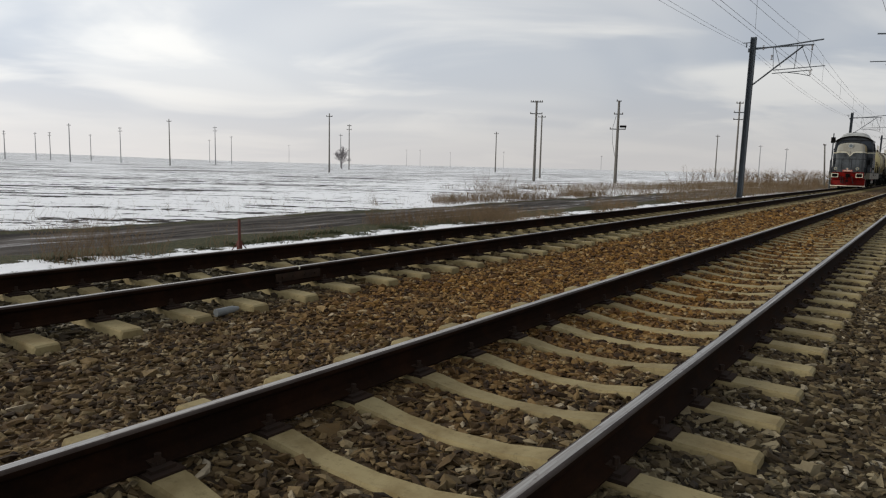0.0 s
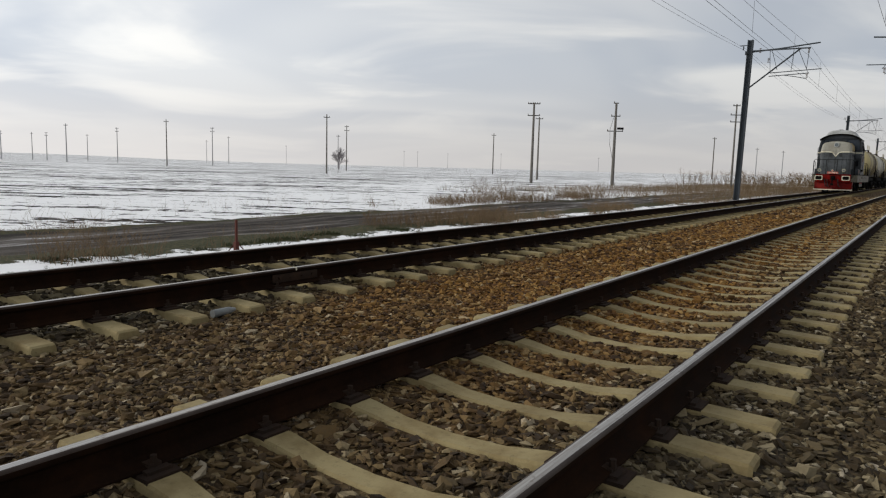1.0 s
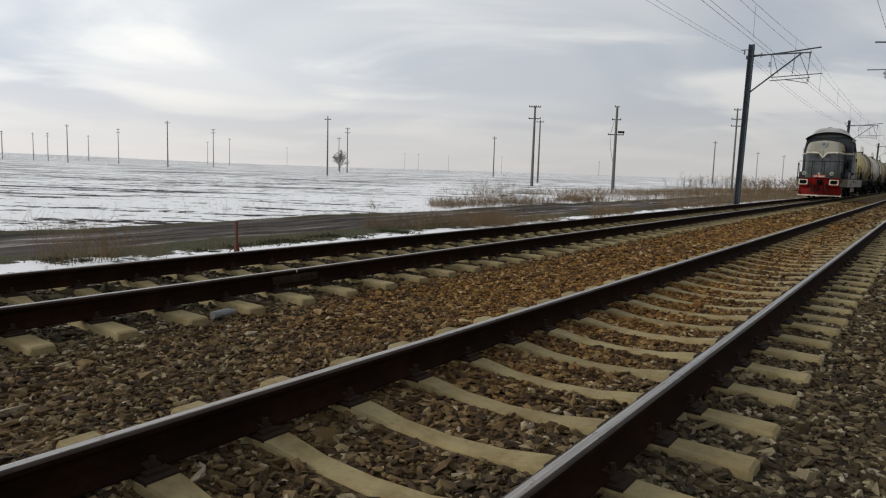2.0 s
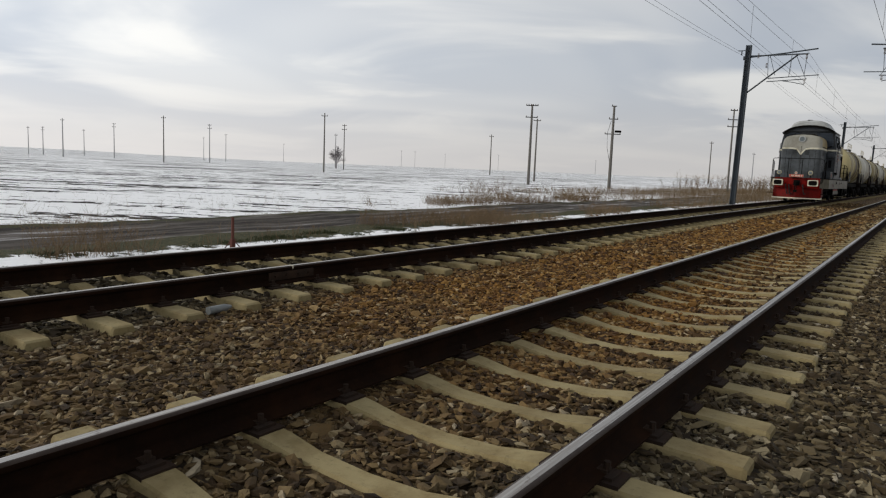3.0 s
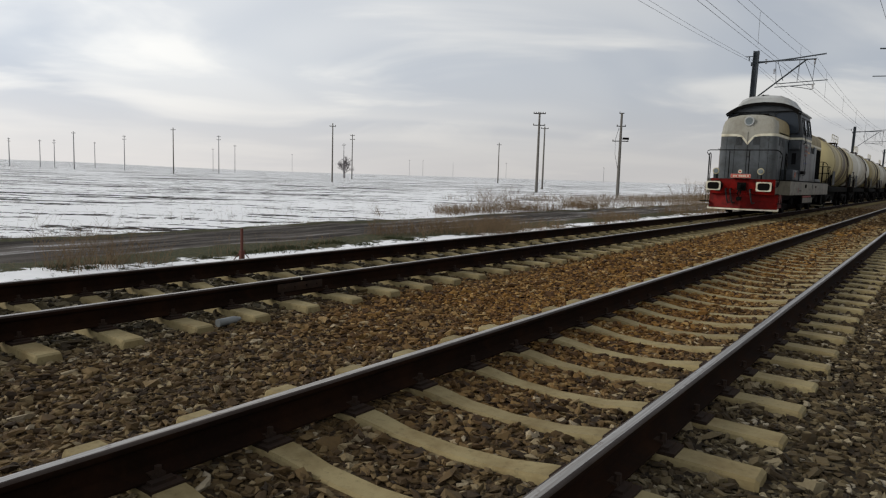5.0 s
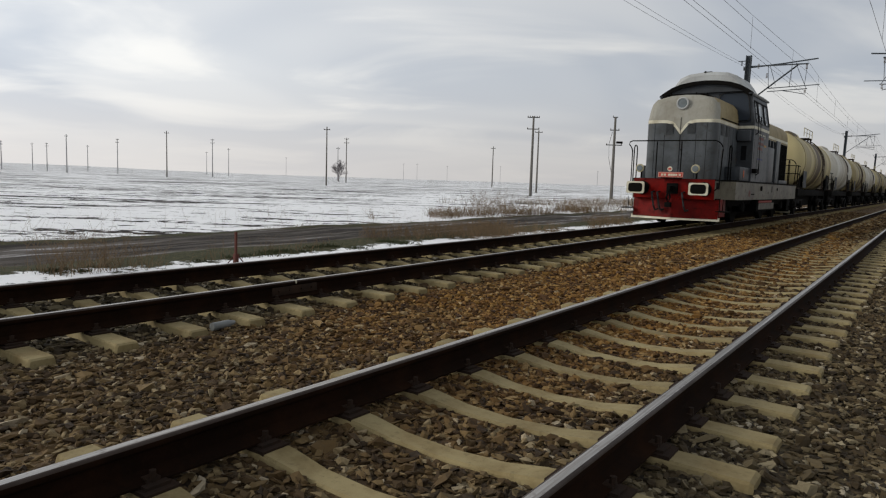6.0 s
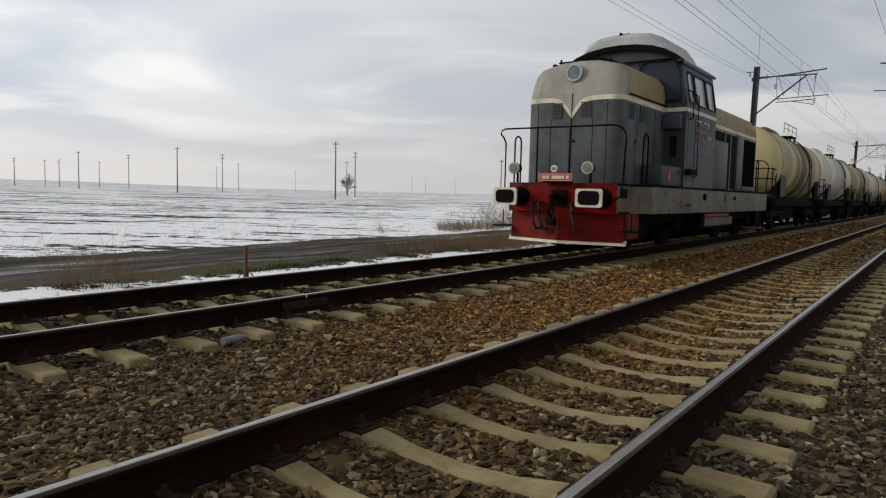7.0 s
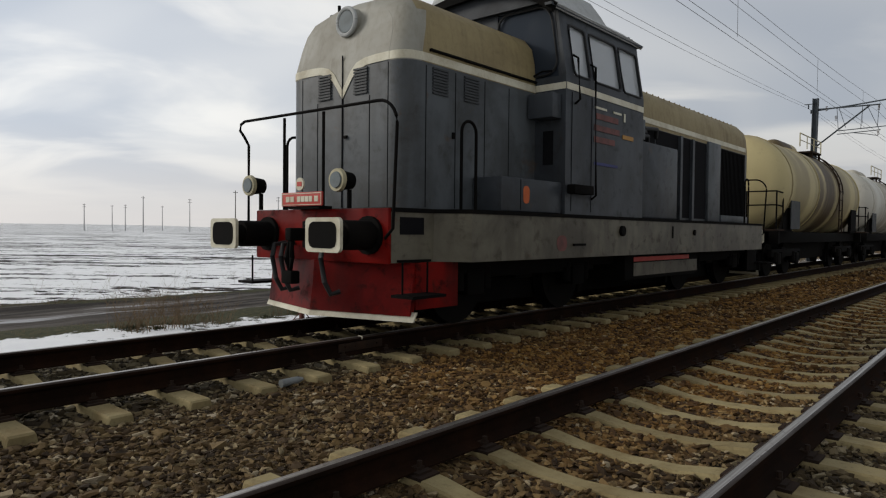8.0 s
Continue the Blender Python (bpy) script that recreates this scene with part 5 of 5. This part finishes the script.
def build_mast(x, y, side, label, lean=0.0):
    """Steel mast with a horizontal beam, a raking strut and the hanging steady arms; side is the way the arm points."""
    m = empty("catenary_mast", pose(x, y, 0, 0, lean, 0))
    tagged(m, label, "catenary mast", group="overhead line masts")
    sh = bmesh.new()
    for dx in (-0.12, 0.12):
        add_box(sh, dx - 0.02, dx + 0.02, -0.14, 0.14, -0.5, 8.66)
    add_box(sh, -0.10, 0.10, -0.015, 0.015, -0.5, 8.66)
    part("post", sh, M["mast"], m, "dark grey steel post")
    part("footing", box(-0.4, 0.4, -0.4, 0.4, -0.75, -0.34, 0.03), M["pole"], m, "concrete footing")
    bmm = bmesh.new()
    add_box(bmm, min(0, side * 3.05), max(0, side * 3.05), -0.05, 0.05, 8.02, 8.08)
    add_tube(bmm, [(0, 0, 7.98), (side * 1.8, 0, 8.12), (side * 3.5, 0, 8.30)], 0.04, 6)
    part("beam", bmm, M["mast"], m)
    st = bmesh.new()
    for o in (-0.07, 0.07):
        add_tube(st, [(side * 0.12, o, 6.02), (side * 2.55, o, 8.02)], 0.028, 6)
    part("strut", st, M["mast"], m)
    lower = bmesh.new()
    add_tube(lower, [(side * 1.15, 0, 6.80), (side * 3.68, 0, 6.92)], 0.025, 6)
    add_tube(lower, [(side * 1.1, 0, 6.62), (side * 3.1, 0, 6.72)], 0.025, 6)
    add_tube(lower, [(side * 1.9, 0, 6.64), (side * 2.4, 0, 6.56), (side * 3.0, 0, 6.42)], 0.02, 6)
    part("steady_arm", lower, M["mast"], m)
    for a, b in (((1.05, 8.03), (1.15, 6.82)), ((1.15, 8.03), (1.5, 6.95)), ((2.25, 8.05), (2.2, 6.85)), ((2.45, 8.05), (3.05, 6.72)), ((3.0, 8.1), (2.95, 6.9))):
        part("hanger", rod((side * a[0], 0, a[1]), (side * b[0], 0, b[1]), 0.014, sides=6), M["mast"], m)
    for xx, zz in ((0.55, 8.05), (1.02, 7.5), (2.98, 7.9), (3.0, 6.6)):
        ins = bmesh.new()
        for k in range(4):
            add_rod(ins, (side * xx, 0, zz - 0.12 + k * 0.07), (side * xx, 0, zz - 0.09 + k * 0.07), 0.06, 0.045, 10)
        part("insulator", ins, M["porcelain"], m)
    br = bmesh.new()
    add_box(br, min(0, -side * 0.55), max(0, -side * 0.55), -0.02, 0.02, 8.35, 8.39)
    add_rod(br, (-side * 0.35, 0, 8.12), (-side * 0.35, 0, 8.37), 0.03)
    add_rod(br, (-side * 0.2, 0, 7.85), (-side * 0.2, 0, 8.05), 0.05)
    part("bracket", br, M["mast"], m)
    return m


for k in range(-1, 5):
    build_mast(-7.33, MAST_Y + k * SPAN, 1, "dark steel catenary mast with a braced arm beside the far track", 0.9)
    build_mast(2.9, MAST_Y + k * SPAN, -1.2, "dark steel catenary mast with a braced arm beside the near track")

# ---- telegraph and power poles in the field ----


def build_pole(x, y, height, arms, label, thick=0.15, lean=0.0, stay=False):
    # far poles take the colour with the haze in it
    paint = M["haze_pole"] if math.hypot(x, y) > 190 else M["pole"]
    z = ground_z(x, y)
    p = empty("utility_pole", pose(x, y, z, 0, lean, 30))
    tagged(p, label, "utility pole", group="poles across the field")
    part("shaft", rod((0, 0, -0.4), (0, 0, height), thick, thick * 0.62, 8), paint, p)
    for k, (dz, half, n) in enumerate(arms):
        za = height - dz
        part("crossarm", box(-half, half, -0.05, 0.05, za - 0.05, za + 0.05), M["black"], p)
        ins = bmesh.new()
        for i in range(n):
            xx = -half + 0.06 + (2 * half - 0.12) * i / max(1, n - 1)
            add_rod(ins, (xx, 0, za + 0.05), (xx, 0, za + 0.20), 0.055, 0.04, 7)
        part("insulator", ins, M["porcelain"], p)
    if stay:
        part("cable", tube([(-0.25, 0, height - 1.8), (-0.6, 0, height - 3.2), (-0.55, 0, height - 5), (-0.1, 0, height - 7)], 0.025, 5), M["wire"], p)
        part("transformer", box(0.25, 1.0, -0.15, 0.15, height - 3.2, height - 2.95, 0.02), M["black"], p)
    return p


T1 = [(0.5, 0.55, 2)]
T2 = [(0.3, 0.5, 2), (1.2, 0.6, 3)]
GREY = "slim grey concrete power pole with a crossarm in the snow"
for x, y, h, arms, th in (
        (-263, 103, 10.0, T2, 0.2), (-265, 114, 10.0, T1, 0.17), (-256, 115, 10.0, T2, 0.17), (-195, 93, 10.6, T1, 0.18), (-271, 137, 10.5, T1, 0.17),
        (-203, 112, 10.8, T2, 0.16), (-139.1, 88.5, 10.4, T1, 0.15), (-276, 195, 10.8, T1, 0.15), (-165, 119, 10.8, T2, 0.16), (-226, 170, 11.1, T1, 0.16),
        (-312, 275, 11.4, T1, 0.12), (-83.1, 83.4, 10.0, T1, 0.15), (-109.2, 115.4, 10.4, T2, 0.14), (-147, 151, 10.3, T1, 0.16), (-294, 364, 11.5, T1, 0.12),
        (-276, 356, 11.0, T1, 0.12), (-292, 413, 11.4, T1, 0.12), (-87.5, 145, 10.0, T1, 0.16), (-231, 388, 11.1, T1, 0.12), (-166, 396, 9.3, T1, 0.16),
        (-42.9, 176.6, 10.4, [(0.4, 0.5, 2)], 0.17), (-46, 243, 10.3, T1, 0.2), (-41.4, 263, 10.0, T1, 0.2)):
    build_pole(x, y, h, arms, GREY, th)
build_pole(-39.0, 75.5, 9.9, [(0.12, 0.75, 6), (1.55, 0.75, 3)], "tall grey concrete pole with a crowded top crossarm", 0.19)
build_pole(-50.7, 99.1, 10.1, [(0.3, 0.6, 3)], GREY, 0.16)
build_pole(-30.1, 79.8, 10.0, [(0.05, 0.3, 1), (1.6, 0.55, 3), (3.4, 0.95, 3)], "grey concrete transformer pole with hanging cables", 0.21, 0.0, True)
build_pole(-19.9, 95.6, 10.9, [(0.2, 0.45, 2), (1.4, 0.7, 2), (2.3, 0.7, 2)], GREY, 0.15)
build_pole(-11.3, 112.0, 6.1, [(0.1, 0.2, 1)], "short leaning pole beside the railway", 0.15, -4.0)

sig = empty("signal_post", pose(-8.1, 89.0, -0.5))
tagged(sig, "slim dark steel signal post beside the far track", "signal")
part("post", rod((0, 0, -0.2), (0, 0, 6.3), 0.08, 0.06, 10), M["mast"], sig)
part("signal_head", box(-0.22, 0.22, -0.18, 0.14, 5.2, 5.85, 0.04), M["black"], sig, "black lamp housing")
part("hood_visor", box(-0.12, 0.12, -0.36, -0.18, 5.70, 5.74), M["black"], sig)
part("ladder", tube([(0.22, 0.10, 0.2), (0.22, 0.10, 5.2)], 0.02, 6), M["mast"], sig)

# ---- marker post, litter, tree, weeds ----
mp = empty("marker_post", pose(-8.44, 7.79, ground_z(-8.44, 7.79)))
tagged(mp, "rusty red steel marker post beside the track", "marker post")
part("post", box(-0.020, 0.020, -0.020, 0.020, -0.1, 0.62, 0.005), M["red_post"], mp)
part("sleeve", box(-0.038, 0.038, -0.038, 0.038, 0.0, 0.22, 0.008), M["red_post"], mp)
part("foot_plate", box(-0.16, 0.12, -0.09, 0.09, 0.0, 0.035, 0.006), M["red_post"], mp, "rusty base plate")
part("stay", rod((-0.03, 0, 0.20), (-0.20, -0.04, 0.01), 0.010, sides=6), M["red_post"], mp)
part("stay", rod((0.0, 0.03, 0.20), (0.10, 0.14, 0.01), 0.010, sides=6), M["red_post"], mp)
part("bar", rod((0.05, 0.05, 0.05), (0.26, 0.34, 0.07), 0.018, sides=8), M["black"], mp, "loose black bar at the foot")

bm = bmesh.new()
add_rod(bm, (-3.02, 3.42, -0.19), (-3.02, 3.58, -0.185), 0.035, 0.033, 12)
add_rod(bm, (-3.02, 3.58, -0.185), (-3.02, 3.65, -0.183), 0.033, 0.014, 12)
tagged(part("plastic_bottle", bm, M["litter"]), "crushed grey plastic bottle lying on the stones", "litter")


def build_tree(x, y, height):
    t = empty("tree", pose(x, y, ground_z(x, y)))
    tagged(t, "bare round-crowned tree standing alone in the field", "tree")
    rng = random.Random(5)
    tr = bmesh.new()
    add_rod(tr, (0, 0, -0.3), (0, 0, height * 0.28), height * 0.035, height * 0.022, 7)
    part("trunk", tr, M["bark"], t)
    tw = bmesh.new()

    def limb(p, d, length, r, depth):
        q = p + d * length
        add_rod(tw, p, q, r, r * 0.6, 4)
        if depth == 0:
            return
        for _ in range(4 if depth > 1 else 5):
            nd = (d + Vector((rng.uniform(-1, 1), rng.uniform(-1, 1), rng.uniform(-0.5, 0.7))) * 0.75).normalized()
            limb(p + d * length * rng.uniform(0.55, 1.0), nd, length * rng.uniform(0.62, 0.85), max(r * 0.55, 0.012), depth - 1)

    for k in range(17):
        a = k * 0.37 * 2.4 + rng.uniform(-0.3, 0.3)
        flat = 0.25 + 0.75 * (k % 3) / 2
        limb(Vector((0, 0, height * rng.uniform(0.10, 0.55))), Vector((math.cos(a) * flat, math.sin(a) * flat, 0.8)).normalized(), height * 0.20, height * 0.008, 3)
    part("crown", tw, M["bark"], t, "dense crown of thin bare twigs")


build_tree(-124, 128, 6.6)


def stalks(name, spots, mat, label, seed, twigs=0):
    """Thin bent stalks, three-sided, with side twigs where asked. Spots: x, y, height, thickness."""
    rng = np.random.default_rng(seed)
    V, F = [], []
    n = 0

    def blade(p, q, w):
        nonlocal n
        d = q - p
        side = np.cross(d, (0.3, 0.2, 1.0))
        side = side / (np.linalg.norm(side) + 1e-9) * w
        up = np.cross(d, side)
        up = up / (np.linalg.norm(up) + 1e-9) * w
        V.extend((p + side, p - side * 0.5 + up * 0.8, p - side * 0.5 - up * 0.8, q))
        F.extend(((n, n + 1, n + 3), (n + 1, n + 2, n + 3), (n + 2, n, n + 3)))
        n += 4

    for x, y, h, w in spots:
        p = np.array((x, y, ground_z(x, y) - 0.02))
        lean = rng.normal(0, 0.38, 2)
        q = p + np.array((lean[0] * h, lean[1] * h, h))
        blade(p, q, w)
        for _ in range(twigs):
            u = rng.uniform(0.3, 0.95)
            a = p + (q - p) * u
            b = a + np.array((*(rng.normal(0, 0.16, 2) * h), rng.uniform(0.08, 0.3) * h))
            blade(a, b, w * 0.6)
    ob = arrays(name, np.array(V), np.array(F), mat)
    return tagged(ob, label, "weeds", kind="stuff")


def spots(seed, count, x0, x1, y0, y1, h0, h1, w, clump=0.0):
    rng = np.random.default_rng(seed)
    out = []
    while len(out) < count:
        x, y = rng.uniform(x0, x1), rng.uniform(y0, y1)
        if clump and noise.noise(Vector((x * 0.45, y * 0.3, seed))) < clump - 0.25:
            continue
        out.append((x, y, rng.uniform(h0, h1), w))
    return out


stalks("dry_grass", spots(11, 2600, -11.2, -9.4, 3.5, 40, 0.02, 0.09, 0.004, 0.2), M["dry_grass"], "short dry grass on the verge", 11)
stalks("dry_grass", spots(12, 3600, -15.0, -14.4, 4, 70, 0.03, 0.12, 0.005, 0.2), M["dry_grass"], "dry grass along the road's edge", 12)
stalks("dead_weeds", spots(13, 230, -9.9, -8.8, 4.8, 6.7, 0.12, 0.74, 0.0045), M["weed"], "thin dead weeds beside the road", 13, 6)
stalks("dead_weeds", spots(23, 80, -10.2, -9.0, 6.3, 12.5, 0.10, 0.40, 0.004, 0.3), M["weed"], "sparse thin weeds beside the road", 23, 5)
stalks("dead_weeds", spots(14, 2300, -16.8, -14.7, 20.5, 42, 0.10, 0.50, 0.006, 0.32), M["weed"], "brown dead weeds beyond the dirt road", 14, 10)
stalks("dead_weeds", spots(24, 50, -16.0, -15.0, 26.0, 30.0, 0.7, 1.5, 0.008, 0.1), M["weed"], "tall bare stalks beyond the dirt road", 24, 12)
stalks("dead_weeds", spots(15, 1700, -10.9, -7.9, 13.4, 20.5, 0.08, 0.46, 0.0045, 0.24), M["weed"], "brown dead weeds on the snowy verge", 15, 10)
stalks("dead_weeds", spots(25, 1400, -10.6, -7.6, 20.5, 45, 0.08, 0.42, 0.005, 0.36), M["weed"], "brown dead weeds on the snowy verge", 25, 10)
stalks("dead_weeds", spots(16, 2600, -24, -8.2, 45, 120, 0.2, 0.7, 0.010, 0.25), M["weed"], "tangle of brown dead weeds beside the line", 16, 9)
stalks("dry_grass", spots(17, 2600, -28, -8.5, 40, 110, 0.15, 0.6, 0.018, 0.15), M["dry_grass"], "tall dry grass beside the line", 17, 2)
stalks("brushwood", spots(18, 500, -26, -9.5, 85, 150, 0.9, 2.4, 0.024, 0.2), M["weed"], "leafless brown brushwood along the railway", 18, 12)
stalks("dead_weeds", spots(19, 110, -20, -15.2, 6, 24, 0.2, 0.7, 0.0035), M["dry_grass"], "single dry stalks standing in the snow", 19, 4)
stalks("green_weeds", spots(20, 500, -10.9, -9.3, 4.0, 16, 0.006, 0.018, 0.012, 0.35), M["green"], "low green weeds at the edge of the snow", 20, 2)

rng_c = np.random.default_rng(31)
clumps = []
for _ in range(16):
    cx, cy = rng_c.normal(-9.4, 0.25), rng_c.uniform(4.4, 14)
    rad = rng_c.uniform(0.05, 0.15)
    for _ in range(int(170 * rad / 0.15)):
        clumps.append((cx + rng_c.normal(0, rad), cy + rng_c.normal(0, rad * 1.4), rng_c.uniform(0.015, 0.075), 0.014))
stalks("green_weeds", clumps, M["green"], "dark green weed clumps poking out of the snow", 21, 4)

# ---- motion ----
TRAIN = [(0.0, 64.9), (1.0, 57.2), (2.0, 49.6), (3.0, 42.0), (4.0, 34.2), (5.0, 26.6), (6.0, 19.0), (7.0, 11.33), (7.5, 7.58), (8.0, 4.12)]


def train_y(t):
    return float(np.interp(t, [a for a, _ in TRAIN], [b for _, b in TRAIN]))


def motions():
    for thing, back in train_things:
        walk(thing, [(t, pose(FAR_X, y + back, FAR_Z)) for t, y in TRAIN])
    steps = [i / 15 for i in range(121)]
    for wheelset, radius, home in train_wheels:
        walk(wheelset, [(t, pose(*home, math.degrees((train_y(0) - train_y(t)) / radius))) for t in steps])


motions()
